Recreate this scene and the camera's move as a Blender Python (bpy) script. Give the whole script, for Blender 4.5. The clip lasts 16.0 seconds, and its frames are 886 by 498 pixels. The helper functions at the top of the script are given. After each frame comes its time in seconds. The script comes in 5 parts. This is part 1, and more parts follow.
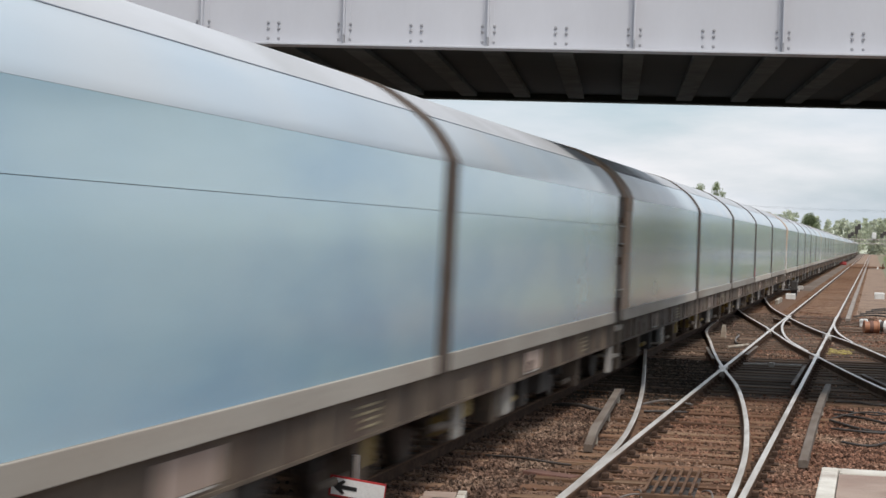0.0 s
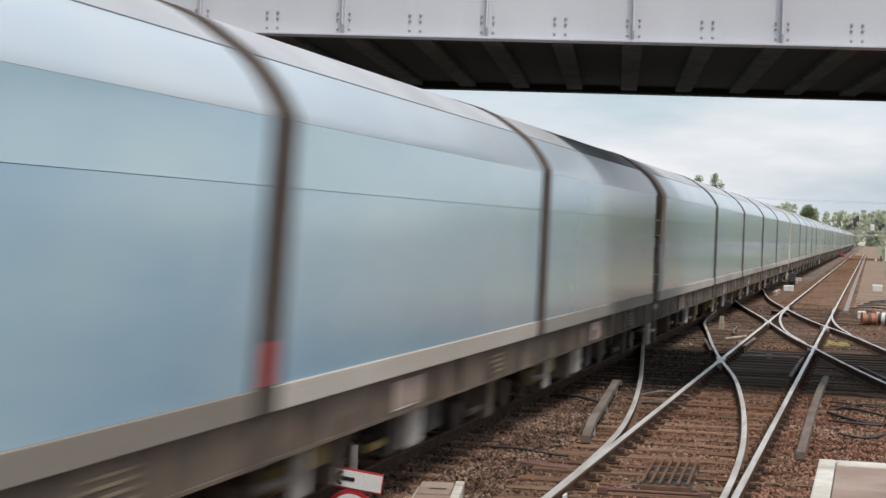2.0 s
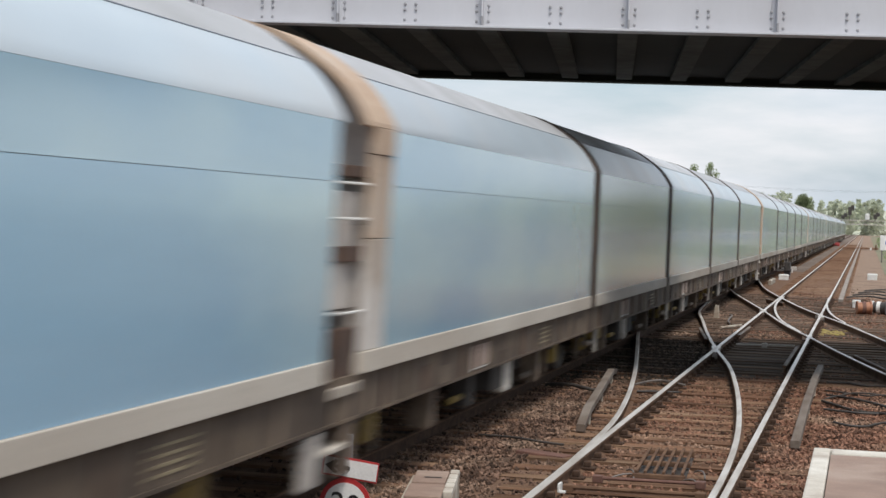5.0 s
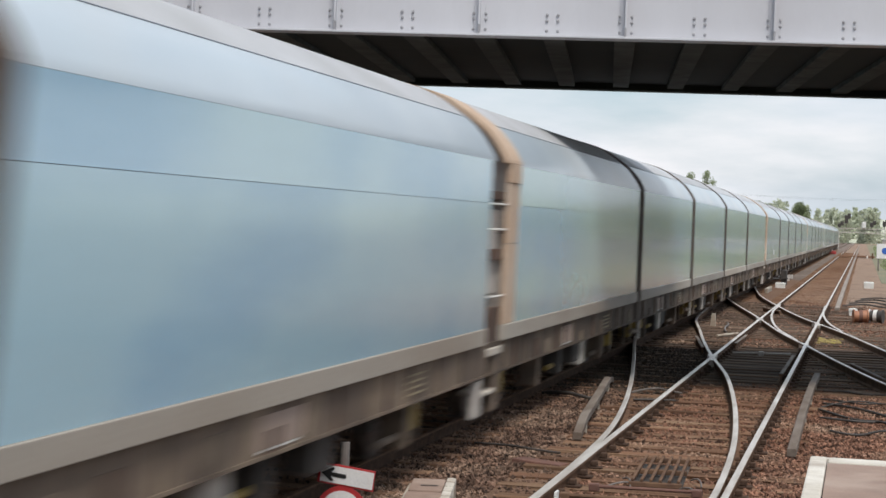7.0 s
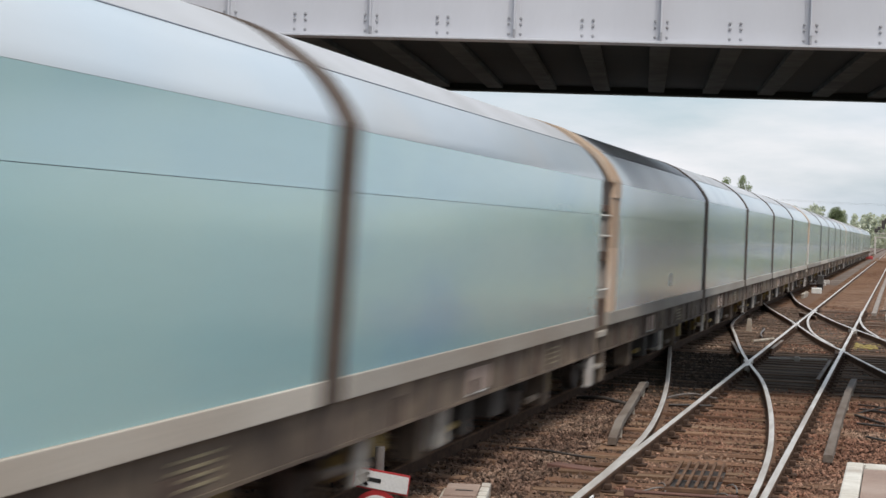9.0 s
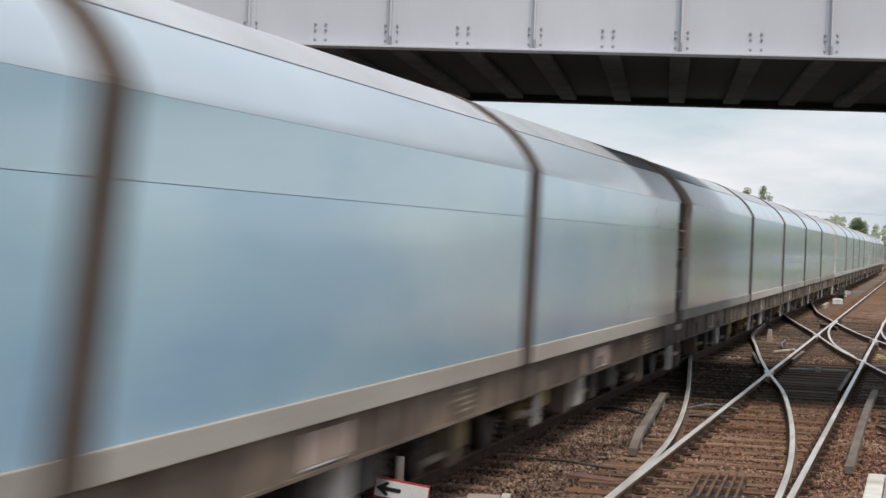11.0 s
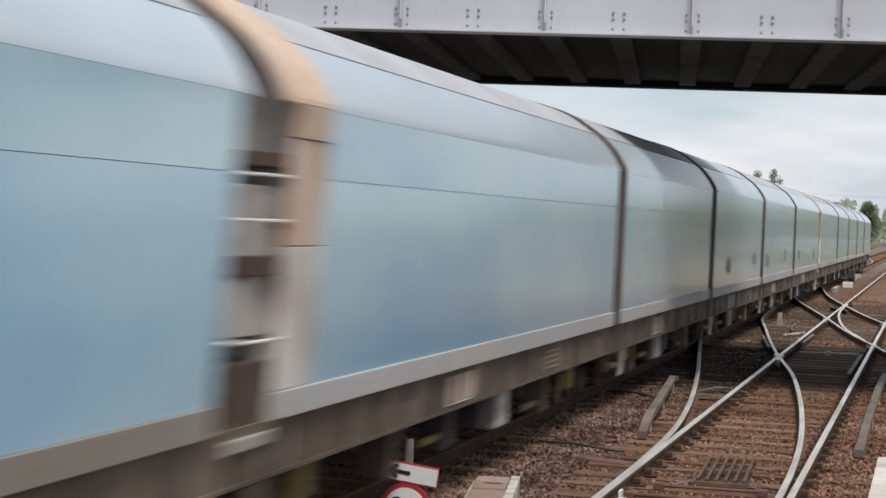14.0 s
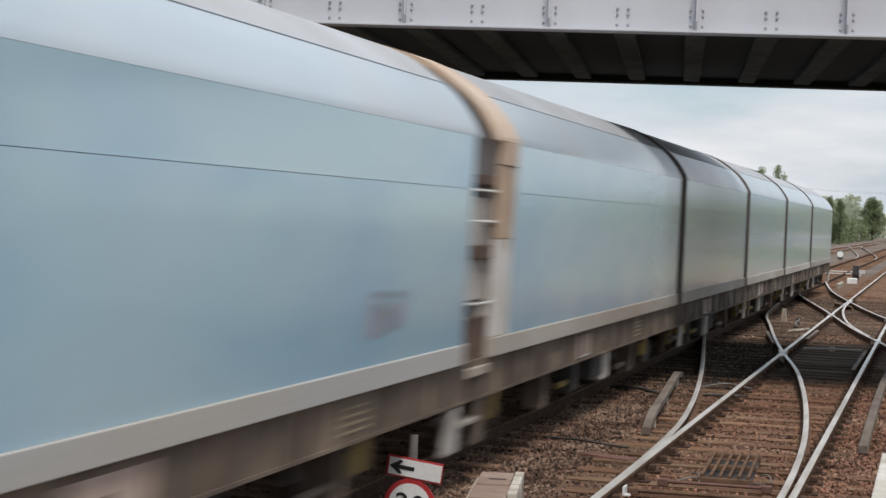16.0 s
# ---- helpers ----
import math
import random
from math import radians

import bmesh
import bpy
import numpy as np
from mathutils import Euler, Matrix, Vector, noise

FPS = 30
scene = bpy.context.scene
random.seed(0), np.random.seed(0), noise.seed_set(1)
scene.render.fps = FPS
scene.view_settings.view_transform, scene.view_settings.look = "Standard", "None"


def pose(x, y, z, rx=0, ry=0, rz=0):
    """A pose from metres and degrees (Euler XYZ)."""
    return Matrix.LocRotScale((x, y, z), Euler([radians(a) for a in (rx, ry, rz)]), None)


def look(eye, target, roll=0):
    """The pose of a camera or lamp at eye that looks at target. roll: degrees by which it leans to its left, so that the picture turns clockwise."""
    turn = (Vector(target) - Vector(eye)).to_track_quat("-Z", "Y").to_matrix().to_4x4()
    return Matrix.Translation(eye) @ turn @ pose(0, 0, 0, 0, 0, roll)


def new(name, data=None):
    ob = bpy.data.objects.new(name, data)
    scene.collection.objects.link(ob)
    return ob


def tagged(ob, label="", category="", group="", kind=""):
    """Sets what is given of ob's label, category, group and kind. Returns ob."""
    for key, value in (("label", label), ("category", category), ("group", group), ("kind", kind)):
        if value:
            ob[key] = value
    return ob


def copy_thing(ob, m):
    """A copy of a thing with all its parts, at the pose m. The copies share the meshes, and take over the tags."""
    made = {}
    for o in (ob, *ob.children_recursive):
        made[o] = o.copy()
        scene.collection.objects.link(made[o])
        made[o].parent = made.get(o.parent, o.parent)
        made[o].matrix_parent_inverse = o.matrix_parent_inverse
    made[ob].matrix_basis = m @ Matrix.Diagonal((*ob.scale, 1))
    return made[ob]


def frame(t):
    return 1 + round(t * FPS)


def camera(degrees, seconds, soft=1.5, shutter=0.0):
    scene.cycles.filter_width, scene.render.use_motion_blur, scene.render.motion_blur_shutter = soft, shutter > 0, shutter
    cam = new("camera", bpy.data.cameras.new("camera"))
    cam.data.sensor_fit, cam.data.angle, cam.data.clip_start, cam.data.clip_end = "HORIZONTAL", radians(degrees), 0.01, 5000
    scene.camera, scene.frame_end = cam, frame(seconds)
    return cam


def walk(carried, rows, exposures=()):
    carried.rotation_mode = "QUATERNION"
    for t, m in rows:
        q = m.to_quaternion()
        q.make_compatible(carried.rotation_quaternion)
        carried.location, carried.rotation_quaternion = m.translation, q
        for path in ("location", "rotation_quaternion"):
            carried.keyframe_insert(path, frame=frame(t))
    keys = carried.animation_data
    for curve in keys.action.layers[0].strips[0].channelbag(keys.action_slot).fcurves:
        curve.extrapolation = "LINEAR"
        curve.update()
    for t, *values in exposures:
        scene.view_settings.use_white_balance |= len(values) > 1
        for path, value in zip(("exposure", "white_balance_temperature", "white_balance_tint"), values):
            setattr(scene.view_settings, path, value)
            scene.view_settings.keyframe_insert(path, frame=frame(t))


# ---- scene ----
# Camera: hand-held on the platform, 0.3 m from its edge, looking along the line.
EYE = (0.0, 0.0, 2.41)
PATH = (
    (0.0, 89.528, -1.736, 13.632), (0.5, 89.332, -1.823, 13.546), (1.0, 89.140, -1.800, 13.489),
    (1.5, 89.042, -1.949, 13.729), (2.0, 89.222, -1.941, 13.579), (2.5, 89.267, -1.901, 13.656),
    (3.0, 89.242, -1.898, 13.733), (3.5, 89.011, -2.000, 13.458), (4.0, 88.933, -1.972, 13.399),
    (6.5, 88.809, -1.920, 13.476), (7.0, 89.127, -2.020, 13.321), (7.5, 89.371, -1.937, 13.528),
    (8.0, 89.459, -1.953, 13.784), (8.5, 89.195, -2.121, 14.343), (9.0, 89.241, -2.065, 14.448),
    (9.5, 89.474, -2.123, 14.620), (12.0, 89.556, -2.086, 15.201), (12.5, 89.469, -2.115, 15.096),
    (13.0, 89.072, -2.220, 15.122), (13.5, 89.151, -2.176, 15.257), (14.0, 88.979, -2.216, 15.416),
    (14.5, 88.794, -2.300, 15.334), (15.0, 88.716, -2.348, 15.347), (15.5, 88.908, -2.327, 15.426),
    (16.0, 88.841, -2.228, 15.550),
)
cam = camera(28.0, 16.0, soft=1.5, shutter=1.17)
# a rolling shutter: the picture is read out from top to bottom
scene.cycles.rolling_shutter_type, scene.cycles.rolling_shutter_duration = "TOP", 0.52
walk(cam, [(t, pose(*EYE, rx, ry, rz)) for t, rx, ry, rz in PATH], exposures=[(0.0, 0.0), (4.0, 0.0), (6.5, 0.05), (8.0, 0.05), (9.5, 0.0), (12.0, 0.0), (14.0, -0.04), (15.0, -0.10), (16.0, -0.10)])

# ---- daylight: bright, thinly overcast sky with a soft sun behind the clouds ----
SUN_EL, SUN_AZ = 60.0, 148.0


def build_world():
    world = bpy.data.worlds.new("sky")
    scene.world = world
    world.use_nodes = True
    nt = world.node_tree
    nt.nodes.clear()
    out = nt.nodes.new("ShaderNodeOutputWorld")
    bg = nt.nodes.new("ShaderNodeBackground")
    sky = nt.nodes.new("ShaderNodeTexSky")
    sky.sky_type = "NISHITA"
    sky.sun_disc = False
    sky.sun_elevation, sky.sun_rotation = radians(SUN_EL), radians(SUN_AZ)
    sky.air_density, sky.dust_density = 1.2, 2.0
    scale = nt.nodes.new("ShaderNodeVectorMath")
    scale.operation = "SCALE"
    scale.inputs["Scale"].default_value = 0.12
    nt.links.new(sky.outputs["Color"], scale.inputs[0])
    # clouds: long flat banks, stretched sideways
    tc = nt.nodes.new("ShaderNodeTexCoord")
    mp = nt.nodes.new("ShaderNodeMapping")
    mp.inputs["Scale"].default_value = (2.2, 2.2, 9.0)
    mp.inputs["Location"].default_value = (0.4, 1.7, 0.3)
    nz = nt.nodes.new("ShaderNodeTexNoise")
    nz.inputs["Scale"].default_value = 1.6
    nz.inputs["Detail"].default_value = 7.0
    nz.inputs["Roughness"].default_value = 0.55
    ramp = nt.nodes.new("ShaderNodeValToRGB")
    ramp.color_ramp.elements[0].position, ramp.color_ramp.elements[0].color = 0.38, (0, 0, 0, 1)
    ramp.color_ramp.elements[1].position, ramp.color_ramp.elements[1].color = 0.60, (1, 1, 1, 1)
    nz2 = nt.nodes.new("ShaderNodeTexNoise")
    nz2.inputs["Scale"].default_value = 2.3
    nz2.inputs["Detail"].default_value = 5.0
    ramp2 = nt.nodes.new("ShaderNodeValToRGB")
    ramp2.color_ramp.elements[0].position, ramp2.color_ramp.elements[0].color = 0.3, (0.70, 0.775, 0.875, 1)
    ramp2.color_ramp.elements[1].position, ramp2.color_ramp.elements[1].color = 0.62, (0.89, 0.895, 0.925, 1)
    nt.links.new(tc.outputs["Generated"], mp.inputs["Vector"])
    nt.links.new(mp.outputs["Vector"], nz.inputs["Vector"])
    nt.links.new(mp.outputs["Vector"], nz2.inputs["Vector"])
    nt.links.new(nz.outputs["Fac"], ramp.inputs["Fac"])
    nt.links.new(nz2.outputs["Fac"], ramp2.inputs["Fac"])
    blue = nt.nodes.new("ShaderNodeMixRGB")
    blue.inputs[0].default_value = 0.55
    blue.inputs[2].default_value = (0.61, 0.77, 0.93, 1)
    nt.links.new(scale.outputs["Vector"], blue.inputs[1])
    mix = nt.nodes.new("ShaderNodeMixRGB")
    nt.links.new(ramp.outputs["Color"], mix.inputs[0])
    nt.links.new(blue.outputs["Color"], mix.inputs[1])
    nt.links.new(ramp2.outputs["Color"], mix.inputs[2])
    nt.links.new(mix.outputs["Color"], bg.inputs["Color"])
    bg.inputs["Strength"].default_value = 1.0
    nt.links.new(bg.outputs["Background"], out.inputs["Surface"])
    sun = bpy.data.lights.new("sun", "SUN")
    sun.energy, sun.angle, sun.color = 3.0, radians(17.0), (1.0, 0.95, 0.88)
    ob = new("sun", sun)
    el, az = radians(SUN_EL), radians(SUN_AZ)
    way = Vector((math.sin(az) * math.cos(el), math.cos(az) * math.cos(el), math.sin(el)))
    ob.matrix_world = look(way * 60, (0, 0, 0))


build_world()

# ---- materials ----


def material(name, base, second=None, rough=0.7, metal=0.0, scale=4.0, fine=60.0, bump=0.15, depth=0.01,
             contrast=(0.35, 0.65), random_value=0.0, third=None, third_scale=0.8, stretch=(1, 1, 1), spec=0.5, coat=0.0,
             rough_var=0.12, coords="Object", island=0.0, grain_amount=0.18, leafy=0.0):
    """Two scales of colour variation, a fine bump, and roughness that varies with the grain."""
    m = bpy.data.materials.new(name)
    m.use_nodes = True
    nt = m.node_tree
    b = nt.nodes["Principled BSDF"]
    second = second or tuple(c * 0.75 for c in base)
    tc = nt.nodes.new("ShaderNodeTexCoord")
    mp = nt.nodes.new("ShaderNodeMapping")
    mp.inputs["Scale"].default_value = stretch
    nt.links.new(tc.outputs[coords], mp.inputs["Vector"])
    vec = mp.outputs["Vector"]
    if random_value:
        # every object takes another stretch of the pattern
        info = nt.nodes.new("ShaderNodeObjectInfo")
        far = nt.nodes.new("ShaderNodeMath")
        far.operation = "MULTIPLY"
        far.inputs[1].default_value = 37.0
        add = nt.nodes.new("ShaderNodeVectorMath")
        add.operation = "ADD"
        nt.links.new(info.outputs["Random"], far.inputs[0])
        nt.links.new(vec, add.inputs[0])
        nt.links.new(far.outputs["Value"], add.inputs[1])
        vec = add.outputs["Vector"]
    n1 = nt.nodes.new("ShaderNodeTexNoise")
    n1.inputs["Scale"].default_value, n1.inputs["Detail"].default_value = scale, 6.0
    n2 = nt.nodes.new("ShaderNodeTexNoise")
    n2.inputs["Scale"].default_value, n2.inputs["Detail"].default_value = fine, 4.0
    for n in (n1, n2):
        nt.links.new(vec, n.inputs["Vector"])
    ramp = nt.nodes.new("ShaderNodeValToRGB")
    ramp.color_ramp.elements[0].position, ramp.color_ramp.elements[0].color = contrast[0], (*base, 1)
    ramp.color_ramp.elements[1].position, ramp.color_ramp.elements[1].color = contrast[1], (*second, 1)
    nt.links.new(n1.outputs["Fac"], ramp.inputs["Fac"])
    color = ramp.outputs["Color"]
    if third:
        n3 = nt.nodes.new("ShaderNodeTexNoise")
        n3.inputs["Scale"].default_value, n3.inputs["Detail"].default_value = third_scale, 8.0
        nt.links.new(vec, n3.inputs["Vector"])
        r3 = nt.nodes.new("ShaderNodeValToRGB")
        r3.color_ramp.elements[0].position, r3.color_ramp.elements[1].position = 0.48, 0.68
        nt.links.new(n3.outputs["Fac"], r3.inputs["Fac"])
        mx = nt.nodes.new("ShaderNodeMixRGB")
        mx.inputs[2].default_value = (*third, 1)
        nt.links.new(r3.outputs["Color"], mx.inputs[0])
        nt.links.new(color, mx.inputs[1])
        color = mx.outputs["Color"]
    grain = nt.nodes.new("ShaderNodeHueSaturation")
    mr = nt.nodes.new("ShaderNodeMapRange")
    mr.inputs["To Min"].default_value, mr.inputs["To Max"].default_value = 1 - grain_amount, 1 + grain_amount
    nt.links.new(n2.outputs["Fac"], mr.inputs["Value"])
    val = mr.outputs["Result"]
    for amount, node, socket in ((random_value, "ShaderNodeObjectInfo", "Random"), (island, "ShaderNodeNewGeometry", "Random Per Island")):
        if amount:
            oi = nt.nodes.new(node)
            m2 = nt.nodes.new("ShaderNodeMapRange")
            m2.inputs["To Min"].default_value, m2.inputs["To Max"].default_value = 1 - amount, 1 + amount
            nt.links.new(oi.outputs[socket], m2.inputs["Value"])
            mu = nt.nodes.new("ShaderNodeMath")
            mu.operation = "MULTIPLY"
            nt.links.new(val, mu.inputs[0])
            nt.links.new(m2.outputs["Result"], mu.inputs[1])
            val = mu.outputs["Value"]
    nt.links.new(val, grain.inputs["Value"])
    nt.links.new(color, grain.inputs["Color"])
    nt.links.new(grain.outputs["Color"], b.inputs["Base Color"])
    rr = nt.nodes.new("ShaderNodeMapRange")
    rr.inputs["To Min"].default_value, rr.inputs["To Max"].default_value = max(rough - rough_var, 0.03), min(rough + rough_var, 1.0)
    nt.links.new(n1.outputs["Fac"], rr.inputs["Value"])
    nt.links.new(rr.outputs["Result"], b.inputs["Roughness"])
    b.inputs["Metallic"].default_value = metal
    b.inputs["Specular IOR Level"].default_value = spec
    b.inputs["Coat Weight"].default_value = coat
    b.inputs["Coat Roughness"].default_value = 0.12
    if bump:
        bp = nt.nodes.new("ShaderNodeBump")
        bp.inputs["Strength"].default_value, bp.inputs["Distance"].default_value = bump, depth
        nt.links.new(n2.outputs["Fac"], bp.inputs["Height"])
        nt.links.new(bp.outputs["Normal"], b.inputs["Normal"])
    if leafy:
        tl = nt.nodes.new("ShaderNodeBsdfTranslucent")
        ms = nt.nodes.new("ShaderNodeMixShader")
        ms.inputs["Fac"].default_value = leafy
        nt.links.new(grain.outputs["Color"], tl.inputs["Color"])
        nt.links.new(b.outputs["BSDF"], ms.inputs[1])
        nt.links.new(tl.outputs["BSDF"], ms.inputs[2])
        nt.links.new(ms.outputs["Shader"], nt.nodes["Material Output"].inputs["Surface"])
    return m


M = {}
def panel(name, base, second, third, vary):
    """Glossy painted sheet; broad uneven colour stands for fading and blurred reflections."""
    M[name] = material(name, base, second, rough=0.22, contrast=(0.42, 0.58), scale=0.6, fine=9, grain_amount=0.05, bump=0.015, depth=0.004,
                       third=third, third_scale=0.42, random_value=vary, spec=0.6, coat=0.9, stretch=(1, 0.45, 1))


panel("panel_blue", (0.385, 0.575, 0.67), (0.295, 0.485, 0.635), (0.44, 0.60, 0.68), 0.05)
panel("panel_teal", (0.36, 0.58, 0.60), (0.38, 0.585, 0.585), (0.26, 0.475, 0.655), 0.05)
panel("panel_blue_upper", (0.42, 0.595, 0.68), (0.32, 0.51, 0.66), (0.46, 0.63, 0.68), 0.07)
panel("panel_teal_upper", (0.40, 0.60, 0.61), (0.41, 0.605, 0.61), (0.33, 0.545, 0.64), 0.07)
M["roof"] = material("roof_pale", (0.45, 0.52, 0.57), (0.41, 0.48, 0.54), rough=0.36, scale=0.6, fine=14, grain_amount=0.06, bump=0.02, depth=0.004,
                     third=(0.47, 0.505, 0.53), third_scale=0.4, random_value=0.06, coat=0.25)
M["roof_top"] = material("roof_grey", (0.43, 0.44, 0.46), (0.35, 0.355, 0.365), rough=0.6, scale=0.8, fine=14, grain_amount=0.08, bump=0.03, depth=0.004, random_value=0.1)
M["sill"] = material("sill_white", (0.43, 0.395, 0.345), (0.36, 0.325, 0.28), rough=0.6, scale=1.5, fine=40, random_value=0.3,
                     third=(0.32, 0.27, 0.22), third_scale=0.5, stretch=(1, 0.3, 1))
M["sill_pale"] = material("sill_pale", (0.49, 0.48, 0.465), (0.42, 0.41, 0.39), rough=0.6, scale=1.5, fine=40, random_value=0.1,
                          third=(0.44, 0.40, 0.35), third_scale=0.5, stretch=(1, 0.3, 1))
M["solebar"] = material("solebar_grime", (0.125, 0.094, 0.072), (0.075, 0.057, 0.045), rough=0.8, scale=2.0, fine=40, random_value=0.25,
                        third=(0.19, 0.145, 0.105), third_scale=2.2, spec=0.3)
M["bracket"] = material("bracket_rust", (0.105, 0.062, 0.043), (0.06, 0.038, 0.03), rough=0.85, scale=4, fine=40, random_value=0.3)
M["grime_tan"] = material("grime_tan", (0.20, 0.155, 0.115), (0.13, 0.10, 0.075), rough=0.85, scale=4, fine=40, random_value=0.4)
M["pillar_white"] = material("pillar_white", (0.62, 0.59, 0.56), (0.50, 0.46, 0.42), rough=0.6, scale=2, fine=30, random_value=0.08,
                             third=(0.40, 0.33, 0.27), third_scale=1.6)
M["bellows"] = material("bellows_fabric", (0.115, 0.090, 0.075), (0.08, 0.063, 0.053), rough=0.9, scale=3, fine=50, random_value=0.2, spec=0.1)
M["tan"] = material("tan_hoop", (0.56, 0.42, 0.31), (0.46, 0.32, 0.22), rough=0.7, scale=3, fine=30, random_value=0.15,
                    third=(0.55, 0.46, 0.38), third_scale=1.5)
M["end_grey"] = material("end_pale_grey", (0.46, 0.43, 0.40), (0.36, 0.32, 0.29), rough=0.65, scale=3, fine=30, random_value=0.15)
M["white"] = material("white_paint", (0.72, 0.72, 0.70), (0.60, 0.59, 0.56), rough=0.5, scale=3, fine=40, random_value=0.1)
M["dark"] = material("underframe_dark", (0.030, 0.027, 0.025), (0.05, 0.042, 0.036), rough=0.85, scale=4, fine=50)
M["yellow"] = material("axlebox_yellow", (0.36, 0.25, 0.06), (0.18, 0.125, 0.05), rough=0.7, scale=5, fine=40)
M["wheel"] = material("wheel_steel", (0.10, 0.075, 0.06), (0.06, 0.045, 0.04), rough=0.6, metal=0.4, scale=5, fine=60)
M["bridge"] = material("girder_pale_grey", (0.505, 0.508, 0.54), (0.465, 0.468, 0.50), rough=0.5, scale=1.2, fine=20, bump=0.0, grain_amount=0.025,
                       third=(0.465, 0.466, 0.495), third_scale=0.5, stretch=(1, 1, 0.35))
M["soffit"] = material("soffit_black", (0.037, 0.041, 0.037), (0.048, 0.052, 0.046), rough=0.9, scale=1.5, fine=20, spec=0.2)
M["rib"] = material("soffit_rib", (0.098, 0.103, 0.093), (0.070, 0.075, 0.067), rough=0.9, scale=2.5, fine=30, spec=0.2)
M["rivet"] = material("rivet_grey", (0.24, 0.24, 0.255), (0.30, 0.30, 0.315), rough=0.6, scale=9, fine=40)
M["abutment"] = material("abutment_brick", (0.22, 0.15, 0.11), (0.17, 0.12, 0.09), rough=0.9, scale=3, fine=30)
M["rail_side"] = material("rail_rust", (0.16, 0.095, 0.06), (0.10, 0.06, 0.042), rough=0.85, scale=6, fine=80, spec=0.12)
M["rail_top"] = material("rail_bright", (0.74, 0.70, 0.65), (0.47, 0.42, 0.37), rough=0.38, metal=0.4, scale=6, fine=90, bump=0.05, stretch=(1, 0.1, 1))
M["chair"] = material("chair_iron", (0.085, 0.052, 0.036), (0.055, 0.035, 0.026), rough=0.9, scale=8, fine=60, spec=0.12)
M["third"] = material("conductor_steel", (0.20, 0.17, 0.145), (0.13, 0.10, 0.08), rough=0.7, metal=0.0, spec=0.25, scale=5, fine=60, stretch=(1, 0.2, 1))
M["conductor_pale"] = material("conductor_pale", (0.30, 0.26, 0.225), (0.20, 0.165, 0.14), rough=0.7, scale=5, fine=60, stretch=(1, 0.2, 1), spec=0.25)
M["sleeper"] = material("sleeper_timber", (0.195, 0.108, 0.067), (0.10, 0.054, 0.034), rough=0.9, scale=3, fine=30, bump=0.5, depth=0.02,
                        random_value=0.3, third=(0.26, 0.17, 0.11), third_scale=2.0, stretch=(0.25, 2, 1), spec=0.12)
M["ballast"] = material("ballast_bed", (0.20, 0.120, 0.080), (0.13, 0.076, 0.050), rough=0.95, scale=14, fine=45, bump=0.9, depth=0.05,
                        third=(0.20, 0.125, 0.085), third_scale=0.5, spec=0.2)
M["ballast_clean"] = material("ballast_clean", (0.35, 0.25, 0.185), (0.22, 0.15, 0.11), rough=0.95, scale=9, fine=40, bump=0.9, depth=0.05,
                              third=(0.19, 0.13, 0.095), third_scale=0.6, spec=0.2)
M["ballast_grey"] = material("ballast_grey", (0.19, 0.15, 0.125), (0.12, 0.095, 0.08), rough=0.95, scale=6, fine=40, bump=0.9, depth=0.05,
                             third=(0.27, 0.22, 0.185), third_scale=0.35, spec=0.15)
M["stone"] = material("ballast_stone", (0.215, 0.112, 0.075), (0.115, 0.058, 0.038), rough=0.95, scale=3, fine=40, bump=0.4, depth=0.01,
                      third=(0.26, 0.17, 0.12), third_scale=0.7, island=0.75, spec=0.25)
M["stone_dirty"] = material("ballast_grimy", (0.15, 0.092, 0.066), (0.072, 0.044, 0.032), rough=0.9, scale=3, fine=40, bump=0.4, depth=0.01,
                            third=(0.24, 0.165, 0.12), third_scale=0.9, island=0.75, spec=0.25)
M["earth"] = material("bare_earth", (0.17, 0.155, 0.14), (0.135, 0.122, 0.108), rough=0.95, scale=0.5, fine=9, bump=0.5, depth=0.05,
                      third=(0.14, 0.137, 0.11), third_scale=0.15, spec=0.2)
M["grass"] = material("verge_grass", (0.20, 0.19, 0.13), (0.155, 0.16, 0.105), rough=0.95, scale=0.5, fine=9, bump=0.5, depth=0.05,
                      third=(0.26, 0.20, 0.135), third_scale=0.3, spec=0.2)
M["bearer"] = material("crossing_bearer", (0.13, 0.093, 0.069), (0.07, 0.05, 0.038), rough=0.85, scale=3, fine=30, bump=0.5, depth=0.02,
                       random_value=0.3, third=(0.15, 0.10, 0.07), third_scale=2.0, stretch=(0.25, 2, 1), spec=0.12)
M["platform"] = material("platform_asphalt", (0.27, 0.185, 0.145), (0.21, 0.145, 0.115), rough=0.9, scale=3, fine=80, bump=0.3,
                         third=(0.32, 0.24, 0.195), third_scale=2.2)
M["platform_edge"] = material("platform_white", (0.60, 0.57, 0.51), (0.46, 0.42, 0.36), rough=0.8, scale=4, fine=70,
                              third=(0.36, 0.31, 0.26), third_scale=3.0)
M["concrete"] = material("concrete", (0.46, 0.42, 0.35), (0.34, 0.30, 0.25), rough=0.9, scale=5, fine=60, bump=0.4,
                         third=(0.25, 0.19, 0.14), third_scale=2.0)
M["sign_white"] = material("sign_white", (0.75, 0.74, 0.73), (0.68, 0.67, 0.66), rough=0.45, scale=6, fine=50, bump=0.0)
M["sign_red"] = material("sign_red", (0.42, 0.03, 0.035), (0.36, 0.03, 0.03), rough=0.45, scale=6, fine=50, bump=0.0)
